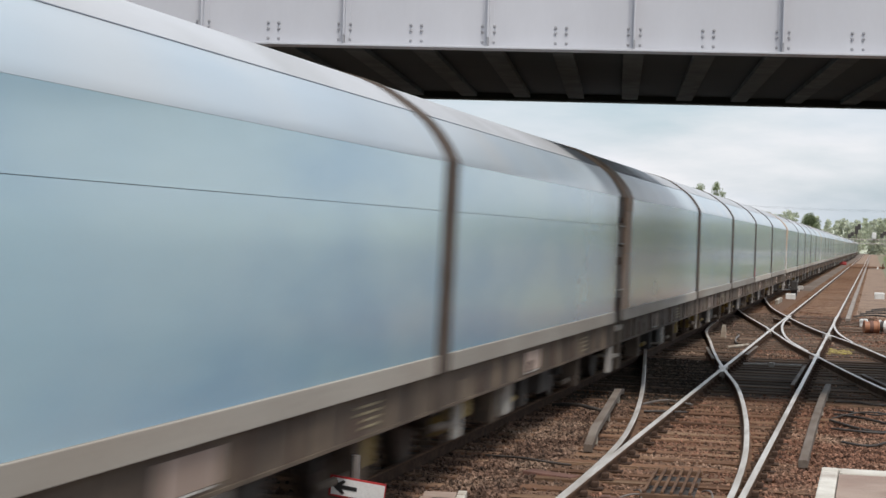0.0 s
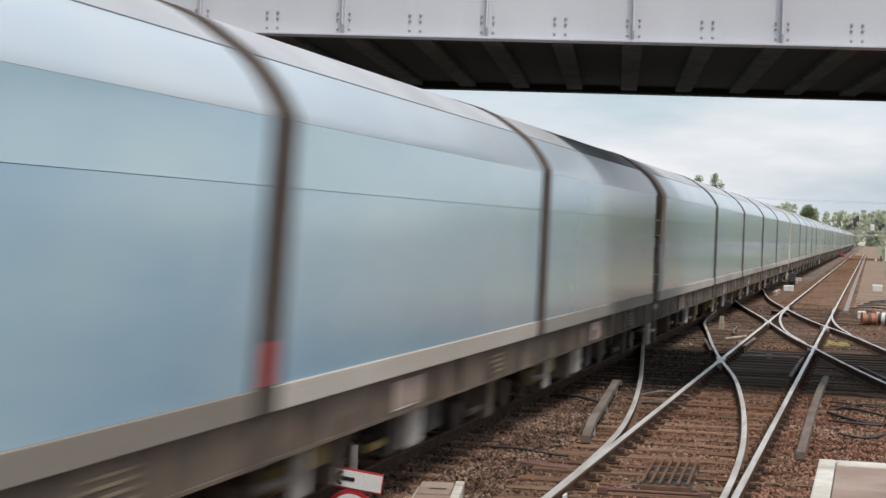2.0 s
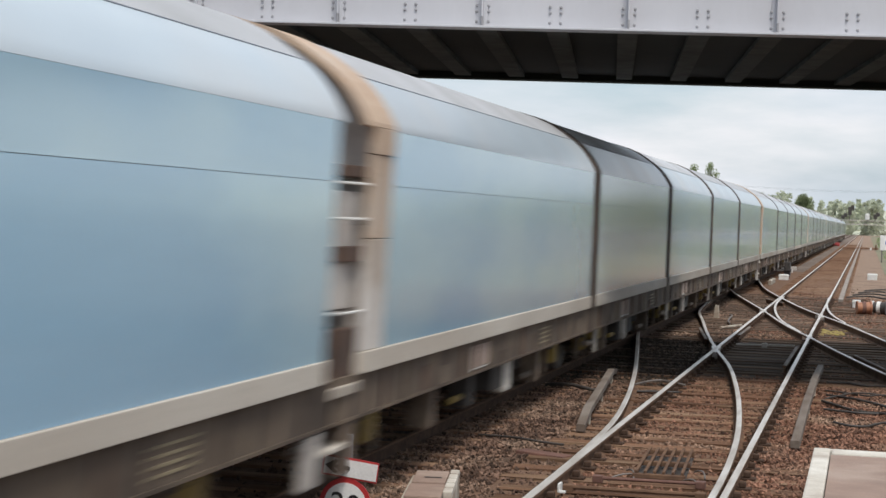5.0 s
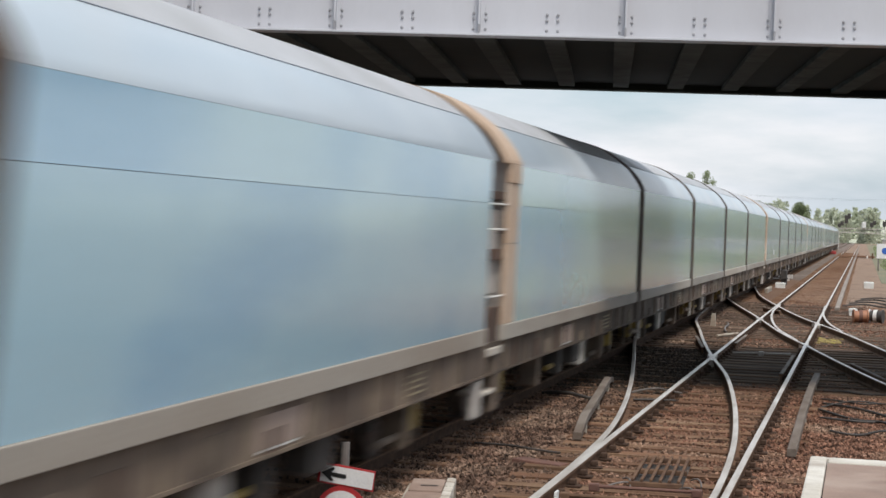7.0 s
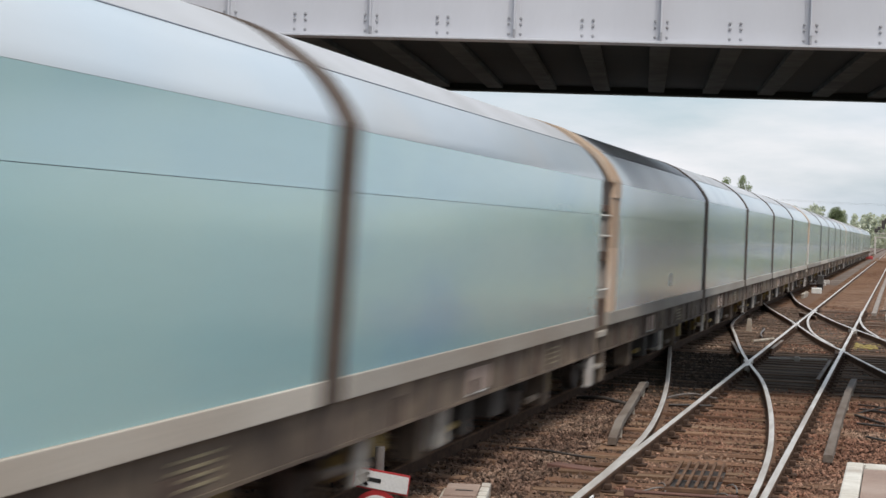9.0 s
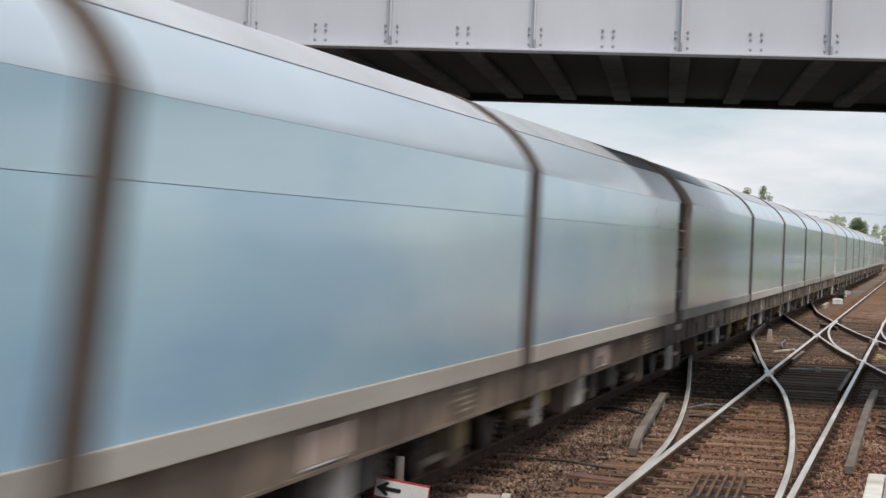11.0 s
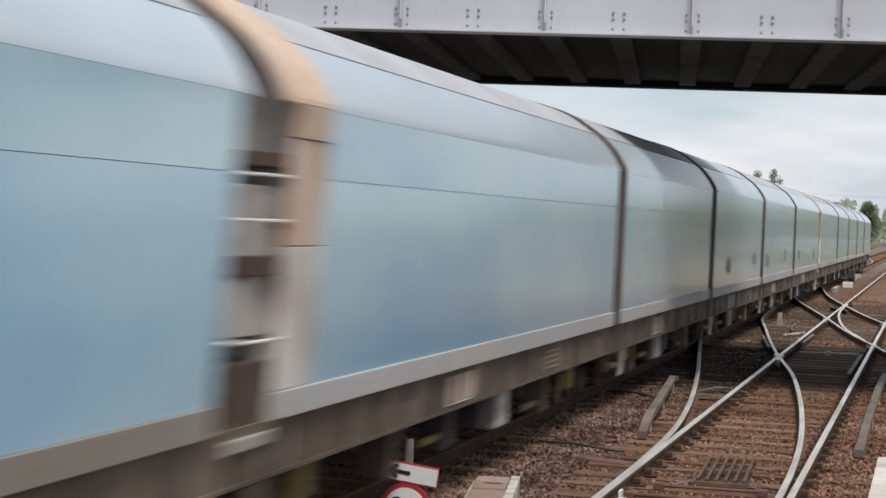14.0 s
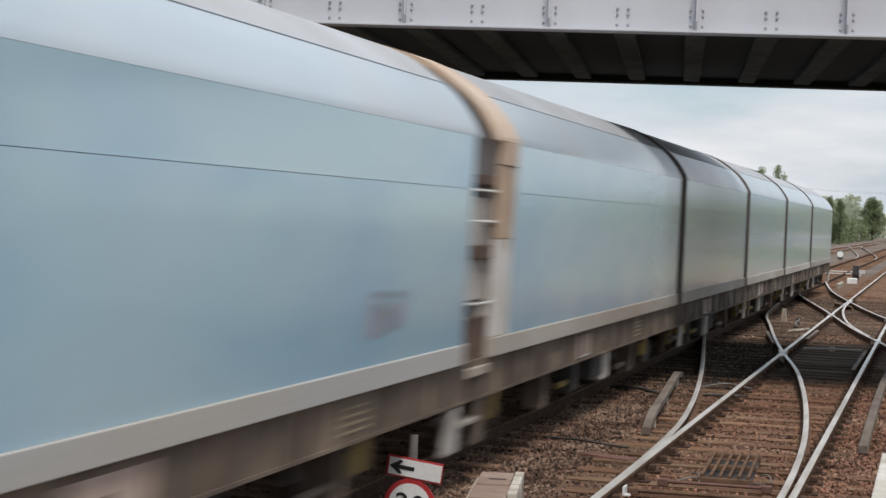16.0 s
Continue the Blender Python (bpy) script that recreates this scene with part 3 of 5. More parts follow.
        part("abutment", skew(bm), M["abutment"], root, "plain brick abutment")


build_bridge()

# ---- the train: five-unit sets of covered car carriers ----
HALF = 1.45
LEAD_LENGTH, MID_LENGTH, TRAIL_LENGTH = 12.42, 9.68, 11.27
SET_LENGTH = LEAD_LENGTH + 3 * MID_LENGTH + TRAIL_LENGTH
# where the first joint between two sets stands along the line, second by second: about 23.8 m/s
RUN = (
    (0, 26.95), (0.5, 15.25), (1, 3.22), (1.5, -8.51), (2, -20.84), (2.5, -32.38), (3, -44.53), (3.5, -56.24), (4, -68.62),
    (6.5, -128.11), (7, -139.91), (7.5, -151.37), (8, -164.0), (8.5, -175.80), (9, -187.90), (9.5, -199.32), (12, -259.16),
    (12.5, -270.96), (13, -283.07), (13.5, -294.68), (14, -306.87), (14.5, -318.41), (15, -330.73), (15.5, -342.30), (16, -354.42),
)


def shell(bm, outline, y0, y1, thick=0.03, cuts=()):
    """A bent sheet: an open outline (x, z) carried from y0 to y1, with thickness inwards."""
    ys = [y0, *cuts, y1]
    n = len(outline)
    inner = []
    for i, (x, z) in enumerate(outline):
        a = Vector(outline[max(i - 1, 0)])
        b = Vector(outline[min(i + 1, n - 1)])
        d = (b - a).normalized()
        inner.append((x - d.y * thick, z + d.x * thick))
    loops = []
    for y in ys:
        loops.append([bm.verts.new((x, y, z)) for x, z in list(outline) + inner[::-1]])
    m = 2 * n
    for a, b in zip(loops, loops[1:]):
        for k in range(m):
            bm.faces.new((a[k], a[(k + 1) % m], b[(k + 1) % m], b[k]))
    bm.faces.new(loops[0][::-1])
    bm.faces.new(loops[-1])


def arc_profile(inset=0.0):
    """Outline from one shoulder over the roof to the other."""
    pts = [(HALF, 3.065), (1.443, 3.10), (1.415, 3.155), (1.365, 3.24), (1.295, 3.335), (1.215, 3.425), (1.115, 3.51), (1.01, 3.585), (0.90, 3.66), (0.78, 3.735), (0.58, 3.82), (0.30, 3.90), (0.0, 3.925)]
    pts = [(x - inset * (0.8 if x > 0.3 else 0), z - inset * 0.8) for x, z in pts]
    return pts + [(-x, z) for x, z in pts[-2::-1]]


def hoop(bm, y0, y1, inset, thick, low=1.16):
    pts = arc_profile(inset)
    line = [(HALF - inset, low), (HALF - inset, 2.2)] + pts + [(-HALF + inset, 2.2), (-HALF + inset, low)]
    shell(bm, line, y0, y1, thick)


def build_wheelset(root, y):
    bm = bmesh.new()
    rod(bm, (-1.05, y, RAIL_TOP + 0.42), (1.05, y, RAIL_TOP + 0.42), 0.08, 10)
    axle = part("wheelset", bm, M["wheel"], root)
    for s in (-1, 1):
        bm = bmesh.new()
        rod(bm, (s * 0.685, y, RAIL_TOP + 0.42), (s * 0.80, y, RAIL_TOP + 0.42), 0.42, 24)
        rod(bm, (s * 0.655, y, RAIL_TOP + 0.42), (s * 0.685, y, RAIL_TOP + 0.42), 0.445, 24)
        part("wheel", bm, M["wheel"], axle)


def build_unit(length, kind, panel, upper, label, group):
    """One unit, from its leading end at y=0 to its trailing end at y=length. kind: lead, trail or mid."""
    root = thing("car_carrier_wagon", label, "rail wagon", group)
    lead_gap = 0.62 if kind == "lead" else 0.26
    trail_gap = 0.35 if kind == "trail" else 0.26
    over = 0.15 if kind == "trail" else 0.0
    y0, y1 = lead_gap, length - trail_gap
    hoop_w = 0.60 if kind == "lead" else 0.0
    pa = y0 + hoop_w
    for s in (1, -1):
        bm = bmesh.new()
        xa, xb = sorted((s * HALF, s * (HALF - 0.04)))
        box(bm, xa, xb, pa, y1, 1.328, 2.618)
        part("lower_panel", bm, panel, root)
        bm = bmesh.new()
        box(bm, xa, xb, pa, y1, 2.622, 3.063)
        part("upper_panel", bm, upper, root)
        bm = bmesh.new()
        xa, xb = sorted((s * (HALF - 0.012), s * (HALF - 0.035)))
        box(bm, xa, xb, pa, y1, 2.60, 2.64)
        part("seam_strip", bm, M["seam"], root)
        bm = bmesh.new()
        xa, xb = sorted((s * (HALF + 0.022), s * (HALF - 0.06)))
        box(bm, xa, xb, y0, y1, 1.158, 1.326, 0.008)
        part("sill", bm, M["sill"], root, "weathered white sill along the body")
        bm = bmesh.new()
        xa, xb = sorted((s * (HALF - 0.03), s * (HALF - 0.16)))
        box(bm, xa, xb, 0.10 if kind == "lead" else -0.02, length - 0.02, 0.84, 1.156)
        box(bm, *sorted((s * (HALF - 0.015), s * (HALF - 0.16))), 0.10 if kind == "lead" else -0.02, length - 0.02, 0.812, 0.838)
        part("solebar", bm, M["solebar"], root, "grimy brown solebar")
    bm = bmesh.new()
    prof = arc_profile()
    shell(bm, prof[6:-6], pa, y1 + over, 0.03, [pa + (y1 - pa) * f for f in (0.25, 0.5, 0.75)])
    part("roof", bm, M["roof_top"], root, "weathered grey curved roof", smooth=True)
    for side in (prof[:7], prof[-7:]):
        bm = bmesh.new()
        shell(bm, side, pa, y1 + over, 0.03, [pa + (y1 - pa) * f for f in (0.25, 0.5, 0.75)])
        part("shoulder_panel", bm, M["roof"], root, "pale blue sloping shoulder panel", smooth=True)
    # thin roof rails along the seams
    for s in (-1, 1):
        bm = bmesh.new()
        rod(bm, (s * 1.115, pa, 3.514), (s * 1.115, y1, 3.514), 0.005, 6)
        part("roof_seam", bm, M["roof_line"], root)
    bm = bmesh.new()
    box(bm, -HALF + 0.05, HALF - 0.05, y0, y1, 1.10, 1.18)
    box(bm, -HALF + 0.05, HALF - 0.05, y0, y1, 2.30, 2.35)
    part("deck", bm, M["dark"], root)
    for y in ((y0 + 0.06,) if kind == "lead" else ()) + ((y1 - 0.06,) if kind == "trail" else ()):
        bm = bmesh.new()
        pts = [(HALF - 0.06, 1.19)] + arc_profile(0.05) + [(-HALF + 0.06, 1.19)]
        vs = [bm.verts.new((x, y, z)) for x, z in pts]
        ws = [bm.verts.new((x, y + 0.03, z)) for x, z in pts]
        bm.faces.new(vs)
        bm.faces.new(ws[::-1])
        for k in range(len(pts)):
            bm.faces.new((vs[k], ws[k], ws[(k + 1) % len(pts)], vs[(k + 1) % len(pts)]))
        part("end_wall", bm, M["end_grey"], root, "pale grey end wall")
    if kind == "lead":
        bm = bmesh.new()
        shell(bm, arc_profile(-0.012), y0 - 0.22, pa - 0.01, 0.05)
        part("end_hoop", bm, M["tan"], root, "tan weathered hoop over the wagon end")
        for s in (-1, 1):
            for z0, z1, m in ((2.86, 3.07, "tan"), (2.20, 2.855, "tan"), (1.330, 2.195, "pillar_white")):
                bm = bmesh.new()
                xa, xb = sorted((s * (HALF + (0.012 if z1 > 3 else 0.0)), s * (HALF - 0.05)))
                box(bm, xa, xb, y0, pa - 0.01, z0, z1, 0.006)
                part("end_pillar", bm, M[m], root)
            for z in (2.62, 2.35, 1.64):
                bm = bmesh.new()
                rod(bm, (s * (HALF - 0.03), 0.10, z), (s * (HALF - 0.03), y0 + 0.02, z), 0.011, 6)
                rod(bm, (s * (HALF - 0.03), 0.10, z), (s * (HALF - 0.45), 0.10, z), 0.011, 6)
                part("handrail", bm, M["white"], root, "white grab rail")
            for z, high in ((2.67, 0.09), (2.02, 0.12), (1.15, 0.36)):
                bm = bmesh.new()
                box(bm, *sorted((s * (HALF - 0.06), s * (HALF - 0.5))), 0.14, y0 + 0.05, z, z + high, 0.01)
                part("end_bracket", bm, M["bracket"], root)
            bm = bmesh.new()
            box(bm, *sorted((s * (HALF - 0.12), s * (HALF - 0.42))), 0.16, y0 + 0.05, 1.66, 2.56, 0.01)
            part("end_door", bm, M["end_grey"], root)
            bm = bmesh.new()
            rod(bm, (s * 0.90, -0.28, 0.98), (s * 0.90, 0.12, 0.98), 0.10, 12)
            buffer = part("buffer", bm, M["dark"], root)
            bm = bmesh.new()
            rod(bm, (s * 0.90, -0.34, 0.98), (s * 0.90, -0.28, 0.98), 0.22, 16)
            part("buffer_head", bm, M["dark"], buffer)
            bm = bmesh.new()
            box(bm, *sorted((s * (HALF + 0.0), s * (HALF - 0.40))), -0.05, 0.60, 1.02, 1.10, 0.012)
            part("step", bm, M["sill"], root, "grimy pale footstep")
            bm = bmesh.new()
            box(bm, *sorted((s * (HALF + 0.0), s * (HALF - 0.30))), -0.10, 0.32, 0.62, 0.66, 0.01)
            part("step", bm, M["sill"], root, "grimy pale footstep")
            bm = bmesh.new()
            box(bm, *sorted((s * (HALF - 0.02), s * (HALF - 0.10))), 0.32, 0.62, 0.42, 1.02, 0.01)
            part("step_bracket", bm, M["solebar"], root)
    if kind == "trail":
        for s in (-1, 1):
            bm = bmesh.new()
            rod(bm, (s * 0.90, length - 0.1, 0.98), (s * 0.90, length + 0.20, 0.98), 0.10, 12)
            buffer = part("buffer", bm, M["dark"], root)
            bm = bmesh.new()
            rod(bm, (s * 0.90, length + 0.20, 0.98), (s * 0.90, length + 0.26, 0.98), 0.22, 16)
            part("buffer_head", bm, M["dark"], buffer)
            bm = bmesh.new()
            box(bm, *sorted((s * (HALF - 0.02), s * (HALF - 0.10))), length - 0.5, length - 0.25, 0.42, 0.80, 0.01)
            part("step_bracket", bm, M["end_grey"], root)
    else:
        for j in range(3):
            a = y1 + 0.004 + j * 0.171
            bm = bmesh.new()
            hoop(bm, a, a + 0.169, -0.012 + (0.006 if j == 1 else 0.0), 0.05)
            part("bellows", bm, M["bellows"], root, "dark dirty fabric bellows between units")
        for s in (-1, 1):
            bm = bmesh.new()
            # added dark plate that stands for the gap between two solebars
            box(bm, *sorted((s * (HALF - 0.012), s * (HALF - 0.10))), length - 0.17, length + 0.15, 0.80, 1.162, 0.012)
            part("joint_plate", bm, M["bellows"], root, "dark plate standing for the gap below the bellows")
    # running gear
    axles = {"lead": (2.0, length - 1.3), "trail": (1.3, length - 2.0), "mid": (1.3, length - 1.3)}[kind]
    for y in axles:
        build_wheelset(root, y)
        for s in (-1, 1):
            bm = bmesh.new()
            box(bm, *sorted((s * 0.98, s * 1.18)), y - 0.14, y + 0.14, 0.46, 0.72, 0.03)
            part("axlebox", bm, M["yellow"], root, "dirty yellow axlebox")
            bm = bmesh.new()
            for j in range(5):
                w = 0.68 - j * 0.11
                box(bm, *sorted((s * 1.04, s * 1.16)), y - w, y + w, 0.74 - j * 0.022, 0.76 - j * 0.022)
            part("leaf_spring", bm, M["dark"], root)
            for e in (-0.36, 0.36):
                bm = bmesh.new()
                box(bm, *sorted((s * 1.06, s * 1.12)), y + e - 0.05, y + e + 0.05, 0.34, 0.80, 0.01)
                part("axle_guard", bm, M["solebar"], root)
    mid = length / 2
    for s in (-1, 1):
        # webs and grimy plates along the solebar
        rnd = random.Random(int(length * 10))
        y = 0.9
        while y < length - 0.7:
            w = rnd.choice((0.05, 0.05, 0.07, 0.22))
            m = rnd.choice(("solebar", "bracket", "grime_tan"))
            bm = bmesh.new()
            box(bm, *sorted((s * (HALF - 0.010 - (0.008 if w > 0.2 else 0)), s * (HALF - 0.05))), y, y + w, 0.84, 1.156 if w < 0.2 else rnd.uniform(0.95, 1.08))
            part("web_plate", bm, M[m], root)
            y += w + rnd.uniform(0.45, 1.0)
        for off, w, z0, m in ((-2.7, 0.10, 0.42, "solebar"), (-1.1, 0.13, 0.46, "dark"), ({"lead": 0.8, "mid": -0.4, "trail": -2.0}[kind], 0.20, 0.45, "dirty_white"), (2.7, 0.10, 0.40, "solebar"), (0.2, 0.30, 0.52, "dark")):
            bm = bmesh.new()
            box(bm, *sorted((s * (HALF - 0.10), s * (HALF - 0.34))), mid + off - w, mid + off + w, z0, 0.81, 0.03)
            part("equipment_box", bm, M[m], root, "grimy equipment box under the solebar" if m != "dirty_white" else "dirty white equipment box under the solebar")
        if kind != "lead":
            bm = bmesh.new()
            box(bm, *sorted((s * (HALF - 0.11), s * (HALF - 0.15))), 1.12, 1.40, 0.44, 0.80, 0.012)
            part("guard_plate", bm, M["dirty_white"], root, "pale dirty guard plate under the solebar")
            bm = bmesh.new()
            rod(bm, (s * (HALF - 0.16), 0.35, 0.62), (s * (HALF - 0.16), 1.05, 0.58), 0.04, 8)
            part("brake_rod", bm, M["grime_tan"], root)
            bm = bmesh.new()
            box(bm, *sorted((s * (HALF - 0.13), s * (HALF - 0.30))), 1.62, 1.86, 0.60, 0.80, 0.02)
            part("equipment_box", bm, M["yellow"], root, "grimy yellow equipment box under the solebar")
        for a, z in ((-1.6, 0.56), (2.0, 0.50)):
            bm = bmesh.new()
            rod(bm, (s * (HALF - 0.2), mid + a, z), (s * (HALF - 0.2), mid + a + 0.7, z), 0.035, 8)
            part("brake_rod", bm, M["grime_tan"] if a > 0 else M["yellow"], root)
        bm = bmesh.new()
        box(bm, *sorted((s * (HALF - 0.026), s * (HALF - 0.04))), mid - 1.5, mid - 0.6, 0.88, 1.10)
        part("data_panel", bm, M["data_panel"], root, "pinkish data panel with a pale line")
        bm = bmesh.new()
        box(bm, *sorted((s * (HALF - 0.024), s * (HALF - 0.04))), mid - 1.45, mid - 0.75, 0.86, 0.874)
        part("lettering_bar", bm, M["white"], root, "unreadable pale lettering")
        for j in range(4):
            bm = bmesh.new()
            box(bm, *sorted((s * (HALF - 0.024), s * (HALF - 0.04))), mid + 2.3, mid + 2.9, 0.89 + j * 0.055, 0.908 + j * 0.055)
            part("lettering_bar", bm, M["lettering"], root, "unreadable pale lettering")
        for j in range(3):
            bm = bmesh.new()
            rod(bm, (s * 0.9, mid - 2 + j * 1.4, 0.66), (s * 0.9, mid - 1.2 + j * 1.4, 0.66), 0.12, 10)
            part("air_tank", bm, M["dark"], root)
    bm = bmesh.new()
    box(bm, -0.35, 0.35, 0.3, length - 0.3, 0.62, 1.09)
    box(bm, -1.2, 1.2, mid - 2.2, mid - 2.0, 0.6, 1.0)
    box(bm, -1.2, 1.2, mid + 2.0, mid + 2.2, 0.6, 1.0)
    part("centre_beam", bm, M["dark"], root)
    return root


def scribble(root, y, z, w, h, seed):
    """An unreadable dark scrawl: one wandering stroke laid on the panel."""
    rnd = random.Random(seed)
    strokes = 7
    for j in range(strokes):
        a = y + w * j / strokes
        lo = z + rnd.uniform(0, h * 0.25)
        hi = z + h * rnd.uniform(0.7, 1.0)
        lean = rnd.uniform(-0.06, 0.10)
        wide = rnd.uniform(0.06, 0.10)
        x = HALF + 0.0015 + 0.0003 * j
        bm = bmesh.new()
        bm.faces.new([bm.verts.new(c) for c in ((x, a, lo), (x, a + wide, lo), (x, a + wide + lean, hi), (x, a + lean, hi))])
        part("paint_stroke", bm, M[("scribble", "scribble_plum", "scribble_olive")[rnd.randrange(3)]], root, "dark smeared scrawl on the panel")
        if j:
            zz = z + h * rnd.uniform(0.1, 0.9)
            x += 0.0001
            bm = bmesh.new()
            bm.faces.new([bm.verts.new(c) for c in ((x, a - 0.10, zz), (x, a + 0.12, zz), (x, a + 0.12, zz + 0.05), (x, a - 0.10, zz + 0.05))])
            part("paint_stroke", bm, M["scribble"], root, "dark smeared scrawl on the panel")


TRAIN = []


def build_train():
    masters = {}
    for col, word in (("panel_blue", "pale blue"), ("panel_teal", "pale teal")):
        for kind, length in (("lead", LEAD_LENGTH), ("mid", MID_LENGTH), ("trail", TRAIL_LENGTH)):
            what = {"lead": "end unit with a tan hooped end", "mid": "middle unit between dark bellows", "trail": "end unit coupled to the next set"}[kind]
            masters[col, kind] = build_unit(length, kind, M[col], M[col + "_upper"], f"{word} covered car carrier, {what}", "car carrier wagons")
    used = set()
    ob_length = {"lead": LEAD_LENGTH, "mid": MID_LENGTH, "trail": TRAIL_LENGTH}
    for k in range(-1, 8):
        y = k * SET_LENGTH
        col = "panel_teal" if k in (3,) else "panel_blue"
        for j, kind in enumerate(("lead", "mid", "mid", "mid", "trail")):
            m = masters[col, kind]
            if (col, kind) in used:
                ob = copy_thing(m, pose(TRAIN_TRACK, y, 0))
            else:
                ob = m
                used.add((col, kind))
            TRAIN.append((ob, y))
            # some sets have end pillars that are tan down to the sill
            if kind == "lead" and k in (0, 3, 4):
                for c in ob.children:
                    if c.type == "MESH" and c.data.materials[0] == M["pillar_white"]:
                        c.data = c.data.copy()
                        c.data.materials[0] = M["tan"]
            # the last but one set has a cleaner, paler sill
            if k == 6:
                for c in ob.children:
                    if c.data.materials[0] == M["sill"] and c.name.startswith("sill"):
                        c.data = c.data.copy()
                        c.data.materials[0] = M["sill_pale"]
                        tagged(c, label="clean pale grey sill along the body")
            # unreadable scrawls along the last but one set
            for kk, jj, a, z, w, h in ((6, 2, 2.3, 1.52, 0.85, 0.34), (6, 2, 7.45, 1.62, 0.75, 0.28), (6, 3, 0.95, 1.50, 0.95, 0.36), (6, 3, 6.3, 1.52, 0.65, 0.40), (6, 4, 1.5, 1.55, 0.85, 0.34), (6, 4, 8.3, 1.48, 0.85, 0.36)):
                if (k, j) == (kk, jj):
                    scribble(ob, a, z, w, h, jj * 7 + int(a))
            if (k, j) == (4, 0):
                bm = bmesh.new()
                box(bm, HALF + 0.001, HALF + 0.004, 7.0, 7.3, 1.52, 1.74)
                part("poster", bm, M["sign_white"], ob, "white patch on the panel")
            if (k, j) == (0, 2):
                bm = bmesh.new()
                box(bm, HALF + 0.013, HALF + 0.020, MID_LENGTH - 0.14, MID_LENGTH + 0.12, 1.34, 1.62)
                part("cloth_patch", bm, M["red"], ob, "red patch on the bellows")
            y += ob_length[kind]


def motions():
    # the whole train runs towards the platform
    for ob, y in TRAIN:
        walk(ob, [(t, pose(TRAIN_TRACK, y + run, 0)) for t, run in RUN])


build_train()

# ---- sign at the trackside ----


def flat_disc(bm, x, y, z, r, thick, seg=40):
    rod(bm, (x, y, z), (x, y + thick, z), r, seg)


def build_sign():
    root = thing("speed_sign", "white and red speed sign with black arrow on grey post", "sign", at=(-3.765, 13.0, -0.02))
    tilt = pose(0, 0, 0, 0, 6.5, 0)

    def turned(bm):
        bmesh.ops.transform(bm, verts=bm.verts, matrix=Matrix.Translation((0, 0, 0.46)) @ tilt)
        return bm
    bm = bmesh.new()
    rod(bm, (-0.035, 0.06, 0.0), (-0.035, 0.06, 0.72), 0.038, 12)
    part("post", bm, M["post"], root, "grey steel post")
    bm = bmesh.new()
    box(bm, -0.225, 0.222, 0.0, 0.012, -0.075, 0.085, 0.004)
    board = part("arrow_board", turned(bm), M["sign_red"], root, "red edged arrow board")
    bm = bmesh.new()
    box(bm, -0.205, 0.215, -0.004, 0.0, -0.060, 0.070)
    part("arrow_face", turned(bm), M["sign_white"], board, "white face of the arrow board")
    bm = bmesh.new()
    box(bm, -0.12, 0.0, -0.008, -0.0045, -0.010, 0.020)
    pts = [(-0.20, 0.005), (-0.115, 0.060), (-0.095, 0.050), (-0.12, 0.022), (-0.12, -0.012), (-0.095, -0.040), (-0.115, -0.050)]
    a = [bm.verts.new((x, -0.0082, z)) for x, z in pts]
    b = [bm.verts.new((x, -0.0045, z)) for x, z in pts]
    bm.faces.new(a)
    bm.faces.new(b[::-1])
    for k in range(len(pts)):
        bm.faces.new((a[k], b[k], b[(k + 1) % len(pts)], a[(k + 1) % len(pts)]))
    part("arrow", turned(bm), M["sign_black"], board, "black arrow")
    bm = bmesh.new()
    flat_disc(bm, 0.0, 0.002, -0.275, 0.205, 0.012)
    roundel = part("roundel", turned(bm), M["sign_red"], root, "red ring of the speed roundel")
    bm = bmesh.new()
    flat_disc(bm, 0.0, -0.002, -0.275, 0.168, 0.004)
    part("roundel_face", turned(bm), M["sign_white"], roundel, "white face of the speed roundel")
    cu = bpy.data.curves.new("numerals", "FONT")
    cu.body, cu.size, cu.align_x, cu.extrude = "20", 0.25, "CENTER", 0.002
    tmp = new("numerals", cu)
    me = bpy.data.meshes.new_from_object(tmp.evaluated_get(bpy.context.evaluated_depsgraph_get()))
    bpy.data.objects.remove(tmp)
    me.materials.clear()
    me.materials.append(M["sign_black"])
    me.transform(Matrix.Translation((0, 0, 0.46)) @ tilt @ Matrix.Translation((0, -0.0045, -0.36)) @ pose(0, 0, 0, 90, 0, 0))
    ob = new("numerals", me)
    ob.parent = roundel
    tagged(ob, label="black numerals 20")


build_sign()

# ---- trackside things ----


def build_cable_box():
    root = thing("cable_trough_box", "weathered concrete trough box with a brown lid", "trough box", at=(-3.35, 13.95, 0.0), turn=10)
    bm = bmesh.new()
    box(bm, -0.20, 0.20, -0.75, 0.62, -0.02, 0.20, 0.015)
    part("base", bm, M["concrete"], root)
    bm = bmesh.new()
    box(bm, -0.16, 0.115, -0.05, 0.60, 0.205, 0.245, 0.01)
    box(bm, -0.17, 0.12, -0.72, -0.07, 0.205, 0.235, 0.01)
    part("lid", bm, M["platform"], root, "brown rusted lid")
    bm = bmesh.new()
    for y in (-0.6, -0.35, -0.1, 0.15, 0.4):
        box(bm, 0.125, 0.20, y, y + 0.2, 0.205, 0.26, 0.01)
    part("kerb_stone", bm, M["platform_edge"], root, "pale kerb along the lid")
    bm = bmesh.new()
    box(bm, -0.07, 0.07, 0.18, 0.22, 0.247, 0.25)
    part("handle_slot", bm, M["cable"], root)


